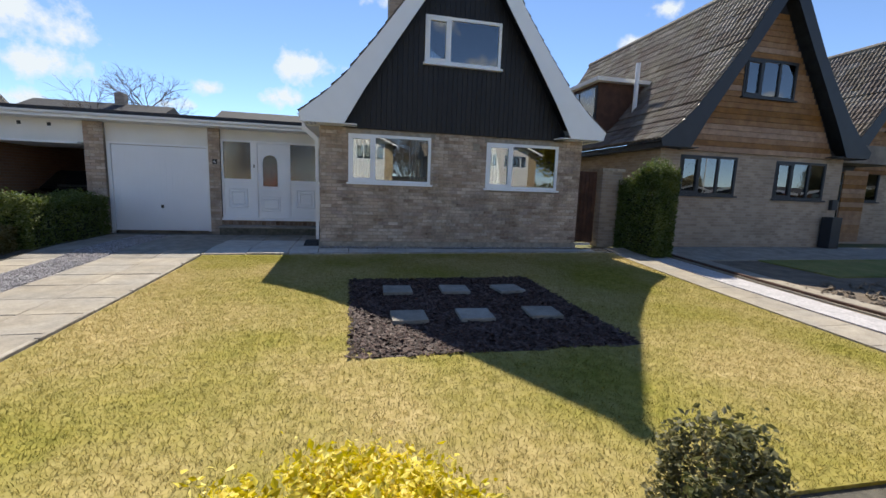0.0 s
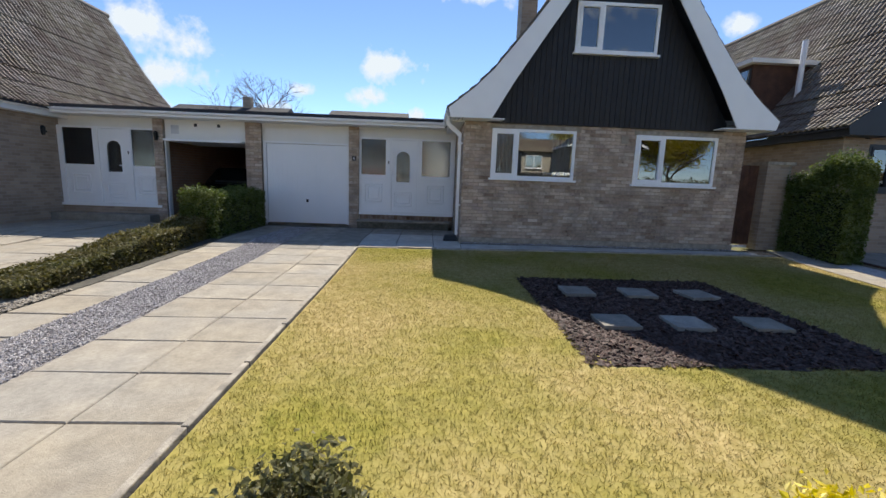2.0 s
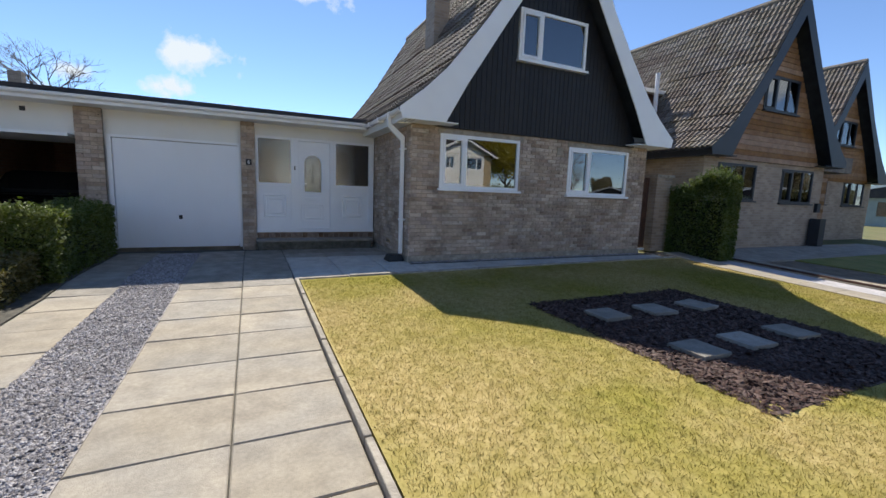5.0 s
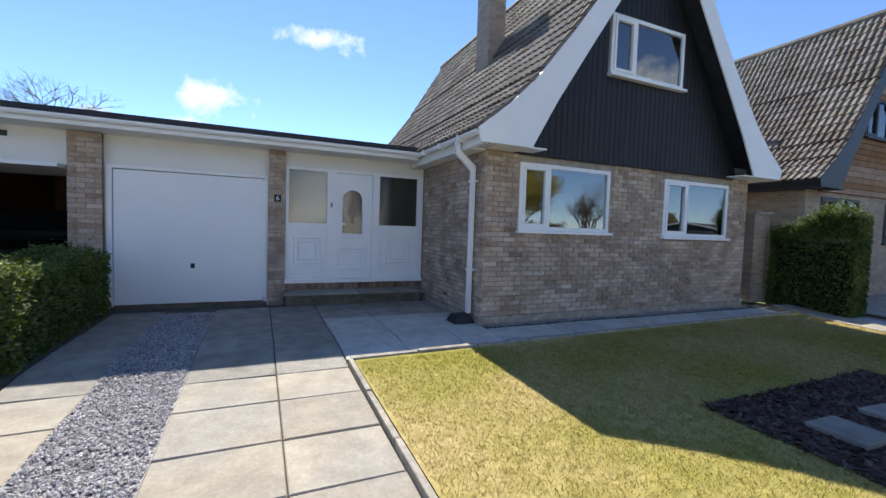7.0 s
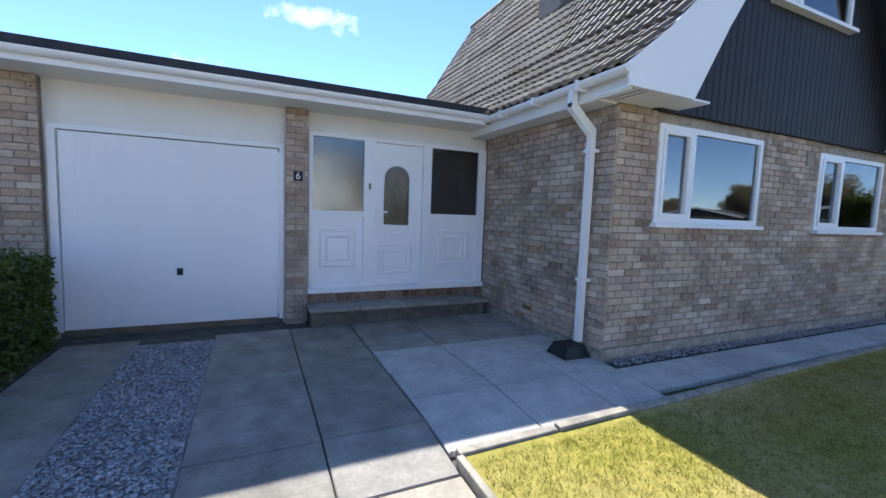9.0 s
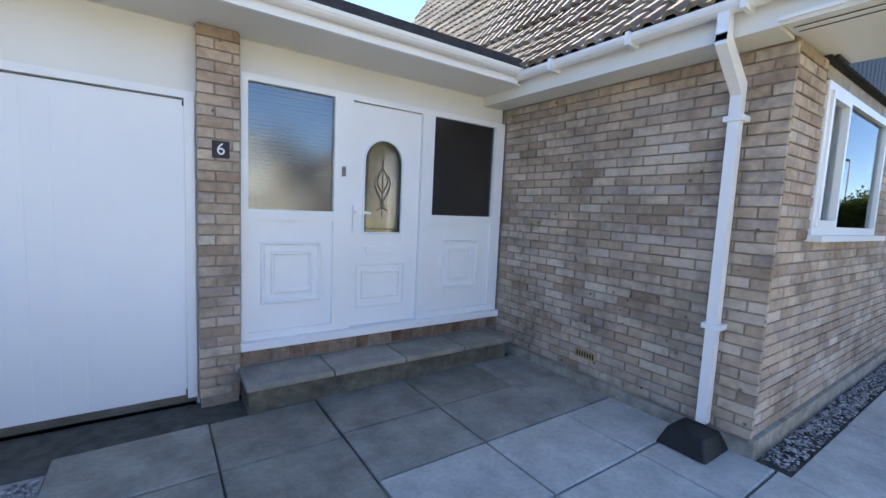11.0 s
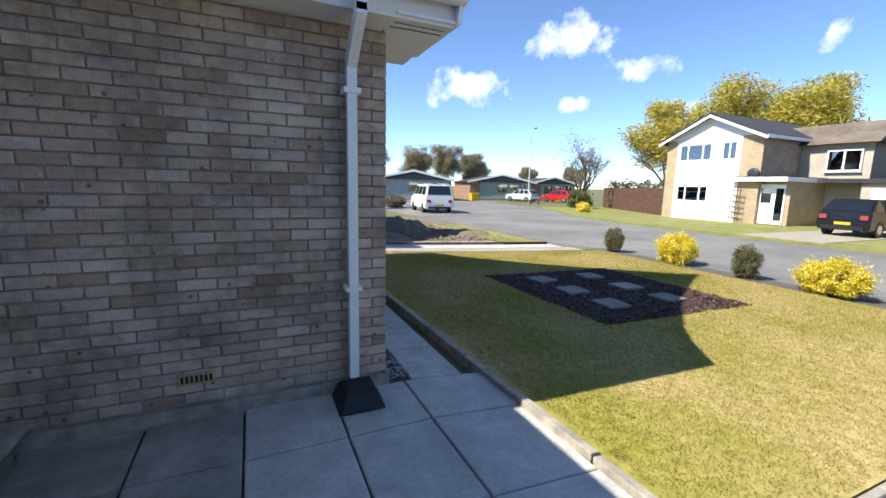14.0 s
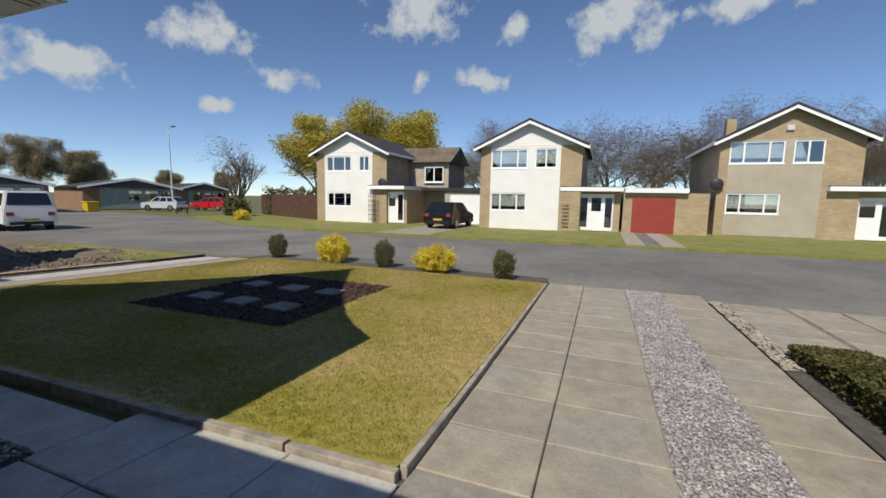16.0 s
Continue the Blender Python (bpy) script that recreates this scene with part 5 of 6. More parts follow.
shrub(27.5, 0.2, 1.2, 1.0, 0.5, "leaf_b", 83, "dry brown lavender like shrub by the far road", 0.1, 2000)

# ---- facing houses ----
def win_back(parent, x0, x1, z0, z1, y, n=3, blind=True):
    """A window in a wall that faces +y."""
    w = new("window")
    w.parent = parent
    f = 0.07
    bm = bmesh.new()
    for q in ((x0, x1, z1 - f, z1), (x0, x1, z0, z0 + f), (x0, x0 + f, z0 + f, z1 - f), (x1 - f, x1, z0 + f, z1 - f)):
        box(bm, q[0], q[1], y - 0.02, y + 0.05, q[2], q[3])
    for k in range(1, n):
        c = x0 + (x1 - x0) * ((0.27, 0.73)[k - 1] if n == 3 else 0.5)
        box(bm, c - 0.04, c + 0.04, y - 0.019, y + 0.049, z0 + f, z1 - f)
    part("frame", bm, "upvc", w)
    p_ = bx("pane", "glass", w, x0 + f, x1 - f, y + 0.01, y + 0.016, z0 + f, z1 - f)
    p_.visible_shadow = False
    bx("sill", "upvc", w, x0 - 0.04, x1 + 0.04, y, y + 0.1, z0 - 0.05, z0 - 0.002)
    if blind:
        bx("blind", "blind", w, x0 + f, x1 - f, y - 0.045, y - 0.03, z0 + (z1 - z0) * 0.25, z1 - f)
    return w


def facing_house(label, xr, xl, y, eave, ridge, panel_m, panel, wins, over=0.35, deep=8.0, z0=0.0):
    """A two storey gabled house that looks towards +y; xr < xl."""
    h = thing("house", label, "house")
    bm = bmesh.new()
    wall_holes(bm, xr, xl, z0 - 0.1, z0 + eave, y - 0.25, y, wins)
    part("front_wall", bm, "buff", h)
    c = (xr + xl) / 2
    bm = bmesh.new()
    prism(bm, [(xr, z0 + eave), (xl, z0 + eave), (c, z0 + ridge - 0.05)], 'y', y - 0.25, y)
    part("gable", bm, "buff" if panel_m == "tan" else panel_m, h)
    bm = bmesh.new()
    wall_holes(bm, panel[0], panel[1], z0, z0 + eave - 0.02, y + 0.002, y + 0.03, wins)
    part("panel", bm, panel_m, h)
    for a, b in ((xr, xr + 0.25), (xl - 0.25, xl)):
        bx("side_wall", "grey_brick", h, a, b, y - deep, y - 0.25, z0 - 0.1, z0 + eave)
    bx("back_wall", "buff", h, xr + 0.25, xl - 0.25, y - deep, y - deep + 0.2, z0 - 0.1, z0 + eave)
    # wall and floor behind the windows carry the unlit room's darkness in their colour
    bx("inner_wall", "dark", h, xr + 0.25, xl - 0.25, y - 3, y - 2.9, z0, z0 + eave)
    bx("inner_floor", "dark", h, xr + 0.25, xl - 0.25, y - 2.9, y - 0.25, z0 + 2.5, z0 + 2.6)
    sl = (ridge - eave) / (c - xr)
    for s, xe in ((-1, xr), (1, xl)):
        bm = bmesh.new()
        xo = xe + s * over
        zo = z0 + eave - sl * over
        prism(bm, [(xo, zo), (c, z0 + ridge), (c, z0 + ridge + 0.14), (xo, zo + 0.14)], 'y', y - deep - 0.2, y + 0.42)
        part("roof", bm, "felt", h)
        bm = bmesh.new()
        prism(bm, [(xo, zo - 0.14), (c, z0 + ridge - 0.16), (c, z0 + ridge - 0.01), (xo, zo + 0.01)], 'y', y + 0.4, y + 0.43)
        part("barge_board", bm, "upvc", h)
        bx("fascia", "upvc", h, min(xo, xo + s * 0.03), max(xo, xo + s * 0.03), y - deep, y + 0.4, zo - 0.08, zo + 0.1)
    for q in wins:
        win_back(h, *q, y - 0.05, 3 if q[1] - q[0] > 1.5 else 2)
    return h


def porch_back(h, xr, xl, y, dxr, dxl, deep=1.2, z=2.3):
    """A flat roofed porch with white door, facing +y."""
    bx("porch_roof", "upvc", h, xr, xl, y - 4.0, y + 0.35, z, z + 0.22)
    bx("porch_roof_felt", "felt", h, xr + 0.03, xl - 0.03, y - 4.0, y + 0.3, z + 0.22, z + 0.26)
    bx("porch_wall", "buff", h, xr + 0.1, xl - 0.1, y - 3.9, y - 0.3, -0.1, z)
    d = bx("door", "upvc", h, dxr, dxl, y - 0.29, y - 0.24, 0.1, 2.15, "white glazed front door")
    w = dxl - dxr
    bx("pane", "glass", d, dxr + w * 0.36, dxr + w * 0.64, y - 0.238, y - 0.23, 1.2, 1.95)
    for a in (0.04, 0.76):
        bx("pane", "glass", d, dxr + w * a, dxr + w * (a + 0.2), y - 0.238, y - 0.23, 0.3, 1.95)


# first house, with side wing
hA = facing_house("white rendered gabled house with a brick side wing", 9.65, 15.2, -14.0, 4.75, 6.05, "render", (10.7, 14.5),
                  [(12.35, 14.35, 3.5, 4.5), (10.95, 11.75, 3.5, 4.5), (12.35, 14.3, 1.1, 2.05)])
bx("wing_wall", "tan", hA, 6.6, 9.64, -21, -17.5, -0.1, 4.4)
bm = bmesh.new()
prism(bm, [(-21.4, 4.3), (-17.1, 4.3), (-19.2, 5.55)], 'x', 6.3, 11.5)
part("wing_roof", bm, "tile", hA)
win_back(hA, 6.95, 8.4, 2.9, 4.0, -17.44, 2)
porch_back(hA, 8.2, 10.9, -14.0, 8.5, 10.2)
for k in range(6):
    bx("trellis_bar", "fence", hA, 10.25, 10.8, -13.66, -13.63, 0.3 + k * 0.3, 0.34 + k * 0.3)
for k in range(4):
    bx("trellis_bar", "fence", hA, 10.27 + k * 0.16, 10.30 + k * 0.16, -13.63, -13.61, 0.1, 2.0)
gA = thing("garage", "cream garage with a flat roof between the houses", "garage")
bx("wall", "tan", gA, 3.5, 6.5, -22, -16.6, -0.1, 2.3)
bx("door", "upvc", gA, 3.9, 6.1, -16.59, -16.55, 0.0, 2.0, "pale cream garage door")
bx("fascia", "felt", gA, 3.4, 8.2, -22, -16.4, 2.3, 2.5)
hB = facing_house("white rendered gabled house with pale brick edges", -2.55, 3.25, -14.0, 4.85, 6.2, "render", (-1.4, 2.62),
                  [(0.45, 2.6, 3.58, 4.68), (-1.2, 0.03, 3.58, 4.68), (0.45, 2.58, 1.12, 2.15)])
porch_back(hB, -4.75, -1.45, -14.3, -4.3, -2.5)
for k in range(7):
    bx("trellis_bar", "rubber", hB, -1.98, -1.6, -13.95, -13.92, 0.3 + k * 0.2, 0.33 + k * 0.2)
gB = thing("garage", "brick garage with a red up and over door", "garage")
bx("wall", "buff", gB, -8.9, -4.8, -19, -14.6, -0.1, 2.25)
bx("door", "red", gB, -7.35, -5.25, -14.59, -14.55, 0.0, 2.0, "red garage door")
bx("fascia", "upvc", gB, -7.9, -4.85, -19, -14.3, 2.26, 2.5)
hC = facing_house("tan rendered brick gabled house with white windows", -15.3, -9.35, -15.5, 4.95, 6.5, "tan", (-13.6, -9.75),
                  [(-12.15, -9.78, 3.82, 4.95), (-13.75, -12.5, 3.82, 4.95), (-12.15, -9.8, 1.25, 2.3)], z0=0.1)
porch_back(hC, -18.5, -14.0, -15.5, -16.8, -14.7, z=2.45)
bx("chimney", "buff", hC, -10.9, -10.4, -20, -19.4, 5.4, 6.75, "brick chimney")
bx("alarm_box", "blind", hC, -12.4, -12.1, -15.47, -15.4, 5.45, 5.7)
for h_, x, y, z in ((hA, 9.9, -13.85, 2.7), (hC, -9.3, -15.3, 2.75)):
    bm = bmesh.new()
    bmesh.ops.create_uvsphere(bm, u_segments=12, v_segments=8, radius=0.32)
    for v_ in bm.verts:
        v_.co.y *= 0.25
    dsh = part("satellite_dish", bm, "grey", h_, "grey satellite dish", smooth=True)
    dsh.location = (x, y, z)
strip("facing_drive", "slab", -6.8, -6.0, -14.5, -7.4, 0.128, "pale drive strip", "driveway")
strip("facing_drive", "slab", -5.4, -4.7, -14.5, -7.4, 0.128, "pale drive strip", "driveway")
strip("facing_drive_middle", "asphalt", -5.99, -5.41, -14.5, -7.4, 0.122, "dark middle of the drive", "driveway")
strip("facing_drive", "slab", 3.7, 6.4, -16.5, -7.2, 0.122, "concrete drive with a parked car", "driveway")
# fence beside the first house
fe = thing("garden_fence", "brown boarded garden fence on a low wall", "fence")
for k in range(24):
    x = 15.3 + k * 0.42
    y = -14.6 - k * 0.2
    bx("board", "fence", fe, x, x + 0.40, y, y + 0.03, 0.0, 1.85)
hedge(15.5, 24, -19.8, -18.2, 2.3, "leaf_g", 36, "dark hedge above the garden fence", 3000, 0.14)

# far bungalows
def bungalow(x, y, w, d, rot, label):
    b = thing("bungalow", label, "bungalow", at=(x, y, 0))
    b.rotation_euler = (0, 0, radians(rot))
    bx("wall", "orange", b, -w / 2, w / 2, -d / 2, d / 2, -0.1, 2.3)
    bm = bmesh.new()
    prism(bm, [(-d / 2 - 0.4, 2.3), (d / 2 + 0.4, 2.3), (0, 3.3)], 'x', -w / 2 - 0.3, w / 2 + 0.3)
    part("roof", bm, "felt", b)
    bm = bmesh.new()
    for s in (-1, 1):
        prism(bm, [(s * (d / 2 + 0.45), 2.15), (0, 3.2), (0, 3.45), (s * (d / 2 + 0.45), 2.4)], 'x', -w / 2 - 0.34, -w / 2 - 0.3)
    part("barge_board", bm, "upvc", b)
    bx("end_panel", "grey_panel", b, -w / 2 - 0.05, -w / 2 - 0.002, -d / 2 + 0.3, d / 2 - 1.4, 0.0, 2.5)
    for k in range(3):
        bx("window", "glass", b, -w / 2 - 0.09, -w / 2 - 0.055, -d / 2 + 0.6 + k * 1.6, -d / 2 + 1.8 + k * 1.6, 0.9, 2.0)
    return b


M["grey_panel"] = mat("grey_green_panel", (0.30, 0.36, 0.35), (0.26, 0.31, 0.31), 2, 0.7, bump=0.1)
bungalow(47, -8, 10, 9, -14, "low brick bungalow with grey gable panels")
bungalow(50, -22, 10, 9, -14, "low brick bungalow with grey gable panels")
bungalow(50, 6, 10, 9, -14, "low brick bungalow with white fascias")
bungalow(46, 17, 10, 9, 0, "low brick bungalow with white fascias")
bungalow(52, -33, 8, 7, -14, "small brick garage building with white fascia")
# roofs beyond the garages
for x, w in ((-14.4, 6.8), (-5.4, 4.6)):
    rb = thing("bungalow", "brown roofed bungalow behind the garages", "bungalow")
    bx("wall", "grey_brick", rb, x - w / 2, x + w / 2, 27, 33, 0, 4.6)
    bm = bmesh.new()
    prism(bm, [(26.5, 4.5), (33.5, 4.5), (30, 6.0)], 'x', x - w / 2 - 0.3, x + w / 2 + 0.3)
    part("roof", bm, "felt", rb)
    if x < -10:
        bx("chimney", "grey_brick", rb, x + 0.6, x + 1.1, 29.7, 30.2, 5.6, 6.6)

# ---- vehicles ----
def vehicle(name, label, paint, L, Wd, profile, cabin, at, rot):
    """A car along +x: lower body and glazed cabin from side profiles, wheels at the corners."""
    c = thing(name, label, "car", at=at)
    c.rotation_euler = (0, 0, radians(rot))
    bm = bmesh.new()
    prism(bm, profile, 'y', -Wd / 2, Wd / 2)
    bmesh.ops.bevel(bm, geom=bm.edges[:], offset=0.05, segments=2, affect='EDGES')
    part("body", bm, paint, c, smooth=False)
    bm = bmesh.new()
    prism(bm, cabin, 'y', -Wd / 2 + 0.03, Wd / 2 - 0.03)
    zt = max(p[1] for p in cabin)
    for v_ in bm.verts:
        if v_.co.z > zt - 0.1:
            v_.co.y *= 0.84
    bmesh.ops.bevel(bm, geom=bm.edges[:], offset=0.05, segments=2, affect='EDGES')
    cb = part("cabin", bm, paint, c)
    zl = min(p[1] for p in cabin)
    x0, x1 = min(p[0] for p in cabin), max(p[0] for p in cabin)
    # side and end glass, set just proud
    for s in (-1, 1):
        bm = bmesh.new()
        top = [p for p in cabin if p[1] > zt - 0.1]
        ta, tb = min(p[0] for p in top), max(p[0] for p in top)
        n = 3
        for k in range(n):
            a, b = k / n + 0.02, (k + 1) / n - 0.02
            q = []
            for u, h in ((a, 0.12), (b, 0.12), (b, 0.85), (a, 0.85)):
                lo = x0 + 0.15 + (x1 - x0 - 0.3) * u
                hi = ta + 0.06 + (tb - ta - 0.12) * u
                hw = (Wd / 2 - 0.03) * (1 - 0.16 * h) + 0.012
                q.append(bm.verts.new((lo + (hi - lo) * h, s * hw, zl + (zt - zl) * h)))
            bm.faces.new(q)
        part("side_window", bm, "carglass", cb)
    for end, xe in ((-1, x0), (1, x1)):
        top = [p for p in cabin if p[1] > zt - 0.1]
        te = min(p[0] for p in top) if end < 0 else max(p[0] for p in top)
        bm = bmesh.new()
        q = []
        for yy, h in ((-0.84, 0.15), (0.84, 0.15), (0.72, 0.88), (-0.72, 0.88)):
            q.append(bm.verts.new((xe + (te - xe) * h + end * 0.014, yy * Wd / 2, zl + (zt - zl) * h)))
        bm.faces.new(q)
        part("windscreen", bm, "carglass", cb)
    for sx in (-1, 1):
        for sy in (-1, 1):
            bm = bmesh.new()
            bmesh.ops.create_cone(bm, cap_ends=True, segments=20, radius1=0.31, radius2=0.31, depth=0.2)
            w = part("wheel", bm, "rubber", c)
            w.location, w.rotation_euler = (sx * L * 0.31, sy * (Wd / 2 - 0.09), 0.31), (radians(90), 0, 0)
            bm = bmesh.new()
            bmesh.ops.create_cone(bm, cap_ends=True, segments=16, radius1=0.2, radius2=0.17, depth=0.215)
            part("rim", bm, "chrome", w)
            bx("light", "red" if sx < 0 else "upvc", c, sx * L / 2 - 0.035, sx * L / 2 + 0.012, sy * Wd * 0.38 - 0.12, sy * Wd * 0.38 + 0.12, 0.68, 0.85)
    for sx in (-1, 1):
        bx("number_plate", "yellow" if sx < 0 else "upvc", c, sx * L / 2 - 0.01, sx * (L / 2) + 0.012, -0.26, 0.26, 0.46, 0.57)
        bx("bumper", "rubber", c, sx * L / 2 - 0.06, sx * L / 2 + 0.008, -Wd * 0.4, Wd * 0.4, 0.28, 0.42)
    return c


M["carglass"] = mat("dark_car_glass", (0.012, 0.014, 0.016), (0.01, 0.012, 0.013), 2, 0.05, bump=0, spec=0.8)
HATCH = ([(-1.95, 0.25), (1.95, 0.25), (1.95, 0.62), (1.75, 0.82), (0.95, 0.95), (-1.9, 0.98), (-1.95, 0.6)], [(-1.88, 0.93), (1.05, 0.93), (0.35, 1.46), (-1.35, 1.48)])
VAN = ([(-2.15, 0.28), (2.15, 0.28), (2.15, 0.75), (1.95, 0.98), (1.3, 1.08), (-2.12, 1.1), (-2.15, 0.6)], [(-2.11, 1.05), (1.4, 1.05), (0.7, 1.78), (-1.95, 1.8)])
vehicle("van", "white people carrier van parked on the street", "carwhite", 4.3, 1.85, *VAN, (22.6, -0.75, -0.046), -8)
vehicle("car", "black hatchback parked on the concrete drive", "carblack", 3.9, 1.7, *HATCH, (4.75, -12.9, 0.074), -91)
vehicle("car", "red car parked by the bungalows", "carred", 3.9, 1.7, *HATCH, (38.5, -25, -0.046), 20)
vehicle("car", "silver car parked by the bungalows", "carsilver", 3.9, 1.7, *HATCH, (40, -20.5, -0.046), 20)
vehicle("car", "dark car standing inside the open garage", "carblack", 3.9, 1.7, *HATCH, (-7.3, 14.25, 0.21), -90)

# lamp posts, signs
for x, y, h in ((38.4, -20.3, 8.5), (40, 1.2, 6.6), (41, -2.2, 6.6)):
    lp = thing("street_lamp", "tall thin grey street lamp post", "street lamp", group="street lamps", at=(x, y, 0))
    bm = bmesh.new()
    tube(bm, [(0, 0, -0.12), (0, 0, h * 0.5), (0, 0, h), (-0.5, 0, h + 0.05)], [0.08, 0.06, 0.045, 0.04], 8)
    part("pole", bm, "blind", lp)
    bx("lantern", "grey", lp, -0.9, -0.45, -0.1, 0.1, h + 0.02, h + 0.12)
sg = thing("street_sign", "low white street name plate on two posts", "sign", at=(33, -17.2, 0))
bx("plate", "upvc", sg, -0.05, 0.0, -0.6, 0.6, 0.5, 0.8)
for s in (-0.5, 0.5):
    bx("post", "grey", sg, -0.04, 0.02, s - 0.04, s + 0.04, -0.1, 0.85)
yb = thing("grit_bin", "yellow plastic grit bin", "bin", at=(41, -14.2, -0.046))
bx("body", "yellow", yb, -0.4, 0.4, -0.5, 0.5, 0, 0.8, "", 0.05)
bx("lid", "yellow", yb, -0.45, 0.45, -0.55, 0.55, 0.81, 0.95, "", 0.05)

# ---- clouds, far off ----
cm = bpy.data.materials.new("cloud")
cm.use_nodes = True
n, l = cm.node_tree.nodes, cm.node_tree.links
n.remove(n["Principled BSDF"])
tc, ln2 = n.new("ShaderNodeTexCoord"), n.new("ShaderNodeVectorMath")
ln2.operation = 'LENGTH'
l.new(tc.outputs["Object"], ln2.inputs[0])
geo, nz, sc = n.new("ShaderNodeNewGeometry"), n.new("ShaderNodeTexNoise"), n.new("ShaderNodeVectorMath")
sc.operation = 'SCALE'
sc.inputs["Scale"].default_value = 0.012
l.new(geo.outputs["Position"], sc.inputs[0])
l.new(sc.outputs[0], nz.inputs["Vector"])
nz.inputs["Scale"].default_value, nz.inputs["Detail"].default_value, nz.inputs["Roughness"].default_value = 1.0, 8, 0.6
a1, a2 = n.new("ShaderNodeMath"), n.new("ShaderNodeMapRange")
a1.operation = 'SUBTRACT'
l.new(nz.outputs[0], a1.inputs[0])
ml = n.new("ShaderNodeMath")
ml.operation = 'MULTIPLY'
ml.inputs[1].default_value = 0.42
l.new(ln2.outputs["Value"], ml.inputs[0])
l.new(ml.outputs[0], a1.inputs[1])
a2.inputs[1].default_value, a2.inputs[2].default_value = 0.22, 0.42
l.new(a1.outputs[0], a2.inputs[0])
tr, em, mx = n.new("ShaderNodeBsdfTransparent"), n.new("ShaderNodeEmission"), n.new("ShaderNodeMixShader")
em.inputs[0].default_value, em.inputs[1].default_value = (0.91, 0.97, 1.0, 1), 0.56
l.new(a2.outputs[0], mx.inputs[0])
l.new(tr.outputs[0], mx.inputs[1])
l.new(em.outputs[0], mx.inputs[2])
l.new(mx.outputs[0], n["Material Output"].inputs[0])
M["cloud"] = cm
CLOUDS = [(117.1, 12.5, .258, .082), (137.5, 14.1, .177, .061), (131.2, 10.6, .115, .034), (129.6, 18.1, .231, .095), (155.4, 22.5, .272, .109), (155.5, 15.4, .068, .054),
          (163.7, 15.4, .163, .054), (181.4, 21.1, .272, .109), (177, 18.5, .075, .075), (167.9, 20.9, .082, .061), (142.8, 9.5, .109, .041), (193.1, 20.8, .299, .054)]
CLOUDS += [(-31.4, 14.8, .23, .10), (-30.3, 10.6, .20, .062), (-32, 7.3, .08, .04), (-6.0, 14.2, .20, .072), (-7.7, 10.6, .11, .044), (-16.1, 10.7, .08, .038)]
CLOUDS += [(35.5, 17.3, .07, .04), (38.7, 20.6, .12, .04), (6.8, 22.4, .2, .05), (97, 9.2, .065, .042), (-20, 8.4, .09, .03), (-1.5, 8.6, .07, .03)]
for az, el, w, h in CLOUDS:
    bm = bmesh.new()
    bmesh.ops.create_circle(bm, cap_ends=True, segments=32, radius=1.0)
    cl = tagged(part("cloud", bm, "cloud"), "small white fair weather cloud", "cloud", "clouds", "structure")
    d = Vector((math.sin(radians(az)) * math.cos(radians(el)), math.cos(radians(az)) * math.cos(radians(el)), math.sin(radians(el))))
    cl.matrix_world = look(d * 1500, (0, 0, 0)) @ Matrix.Diagonal((1500 * w * 0.55, 1500 * h * 0.7, 1, 1))

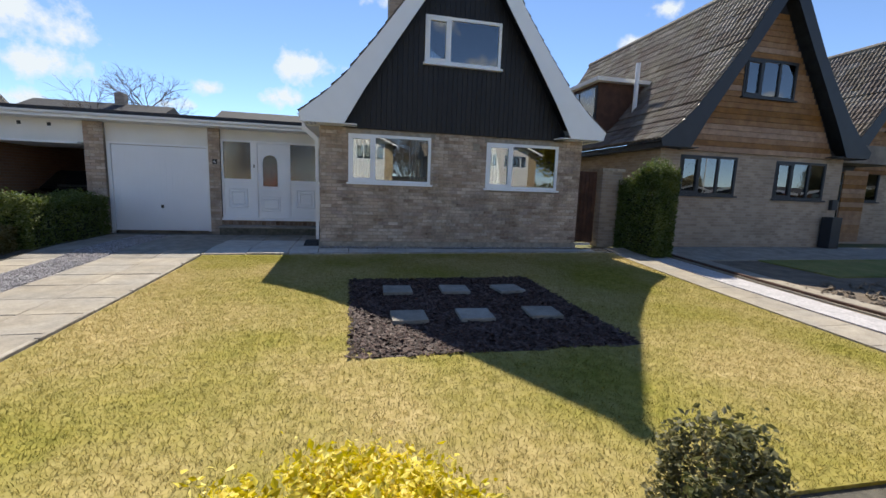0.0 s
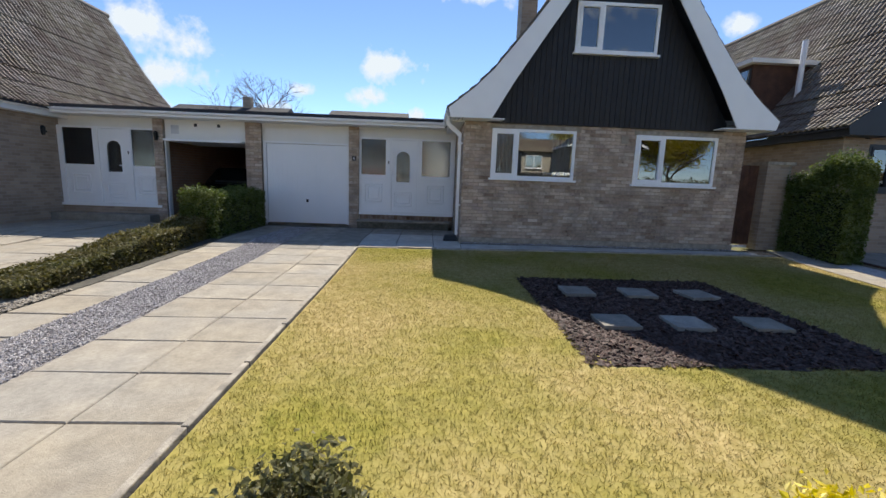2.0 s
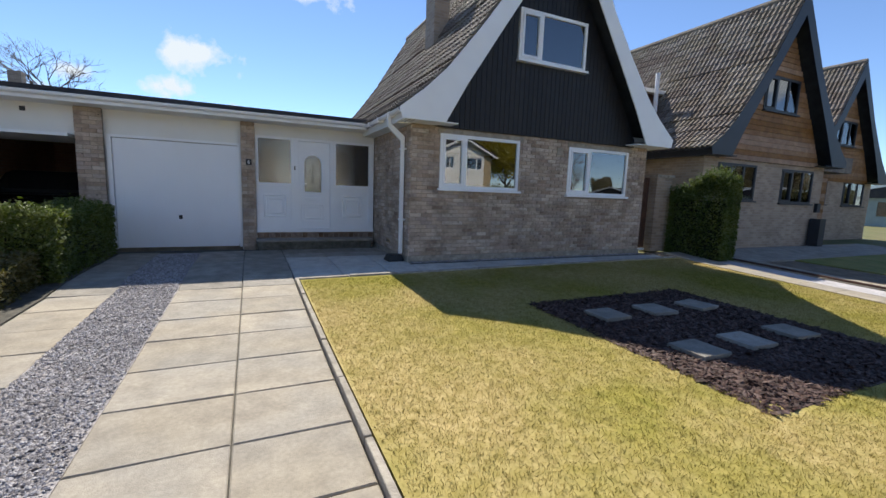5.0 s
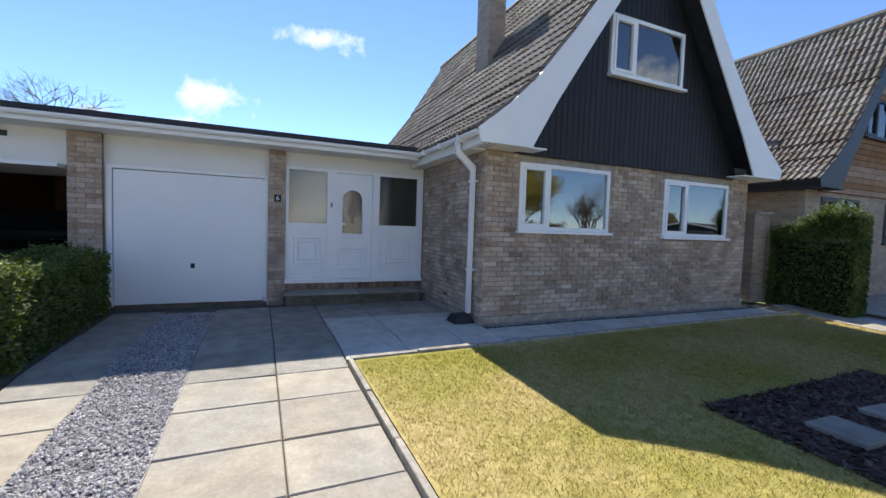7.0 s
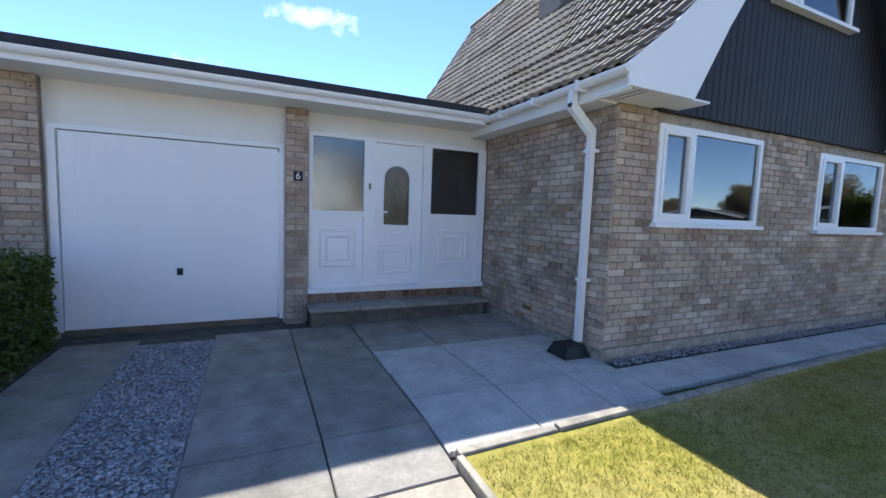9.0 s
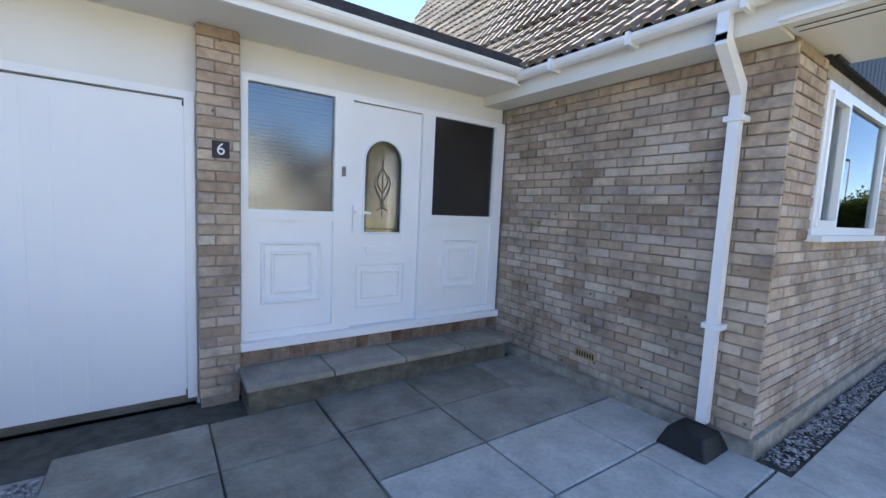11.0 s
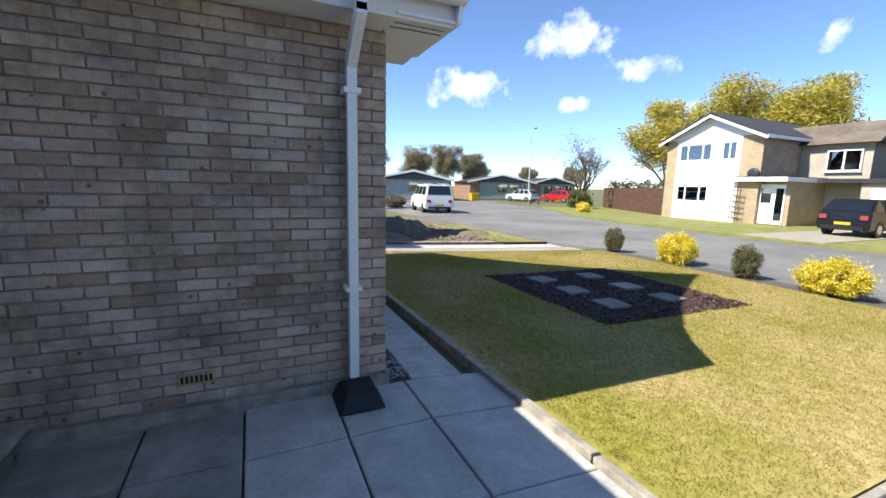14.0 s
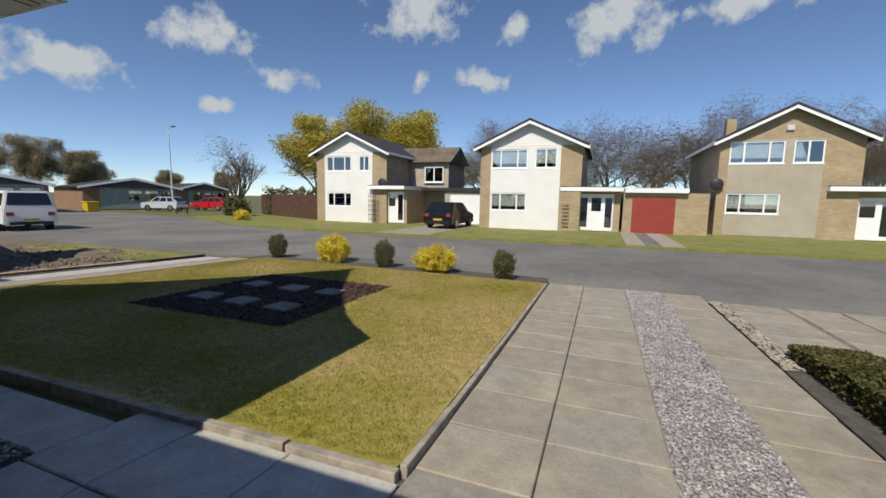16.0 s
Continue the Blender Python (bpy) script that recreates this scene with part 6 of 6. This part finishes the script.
# ---- bricks ----
def bricks(parent, axis, plane, u0, u1, z0, z1, holes, singles, out):
    """Brick courses in stretcher bond on a wall plane; out is the outward sign along the normal."""
    shared = {}
    vs, fs, n = [], [], 0
    made, row = 0, 0
    z = z0
    rg = random.Random(7)
    while z + 0.065 <= z1 + 0.001:
        u = u0 - (0.1125 if row % 2 else 0)
        while u < u1 - 0.02:
            a, b = max(u, u0), min(u + 0.215, u1)
            u += 0.225
            segs = [(a, b)]
            for h in holes:
                if h[2] - 0.005 < z + 0.065 and h[3] + 0.005 > z:
                    segs = [s for (p, q) in segs for s in ((p, min(q, h[0])), (max(p, h[1]), q)) if s[1] - s[0] > 0.02]
            for p, q in segs:
                if q - p < 0.02:
                    continue
                L = round(q - p, 3)
                pr = 0.0 + rg.uniform(0, 0.004)
                if L not in shared:
                    c = 0.004
                    f0 = [(0, 0), (L, 0), (L, 0.065), (0, 0.065)]
                    f1 = [(c, c), (L - c, c), (L - c, 0.065 - c), (c, 0.065 - c)]
                    vv = [(x, 0.03, zz) for x, zz in f0] + [(x, 0.004, zz) for x, zz in f0] + [(x, 0.0, zz) for x, zz in f1]
                    ff = [(8, 9, 10, 11)]
                    for i in range(4):
                        j = (i + 1) % 4
                        ff += [(i, j, 4 + j, 4 + i), (4 + i, 4 + j, 8 + j, 8 + i)]
                    if axis == 'x':
                        vv = [(y_ * -out, x, zz) for x, y_, zz in vv]
                    me = bpy.data.meshes.new("brick")
                    me.from_pydata(vv, [], ff)
                    me.materials.append(M["brick"])
                    shared[L] = (me, np.array(vv), ff)
                me, vv, ff = shared[L]
                o = (p, plane - pr, z) if axis == 'y' else (plane + out * pr, p, z)
                if made < singles and z > z0 + 0.3:
                    ob = new("brick", me)
                    ob.parent = parent
                    ob.location = o
                    made += 1
                else:
                    vs.append(vv + np.array(o))
                    fs += [tuple(k + n for k in f) for f in ff]
                    n += len(vv)
        z += 0.075
        row += 1
    tagged(raw("bricks", np.concatenate(vs), fs, "brick", parent), kind="stuff")


walls = [o for o in house.children]
front = [o for o in walls if o.name.startswith("front_wall")][0]
side = [o for o in walls if o.name.startswith("side_wall") and o.data.materials[0] == M["mortar"]][0]
lint = [(w[0] - 0.05, w[1] + 0.1, w[3], w[3] + 0.09) for w in (W1, W2)]
bricks(side, 'x', SX, FY + 0.0, EY - 0.02, 0.27, ZT, [], 300, -1)
bricks(front, 'y', FY, SX + 0.03, SX2, 0.29, ZT, [(w[0], w[1], w[2] - 0.04, w[3]) for w in (W1, W2)] + lint, 300, -1)
for ob in [o for o in gar.children if o.name.startswith("pier")]:
    xs_ = [v_.co.x for v_ in ob.data.vertices]
    bricks(ob, 'y', EY - 0.07, min(xs_) - 0.01, max(xs_) + 0.01, 0.21, 2.83, [], 300, -1)
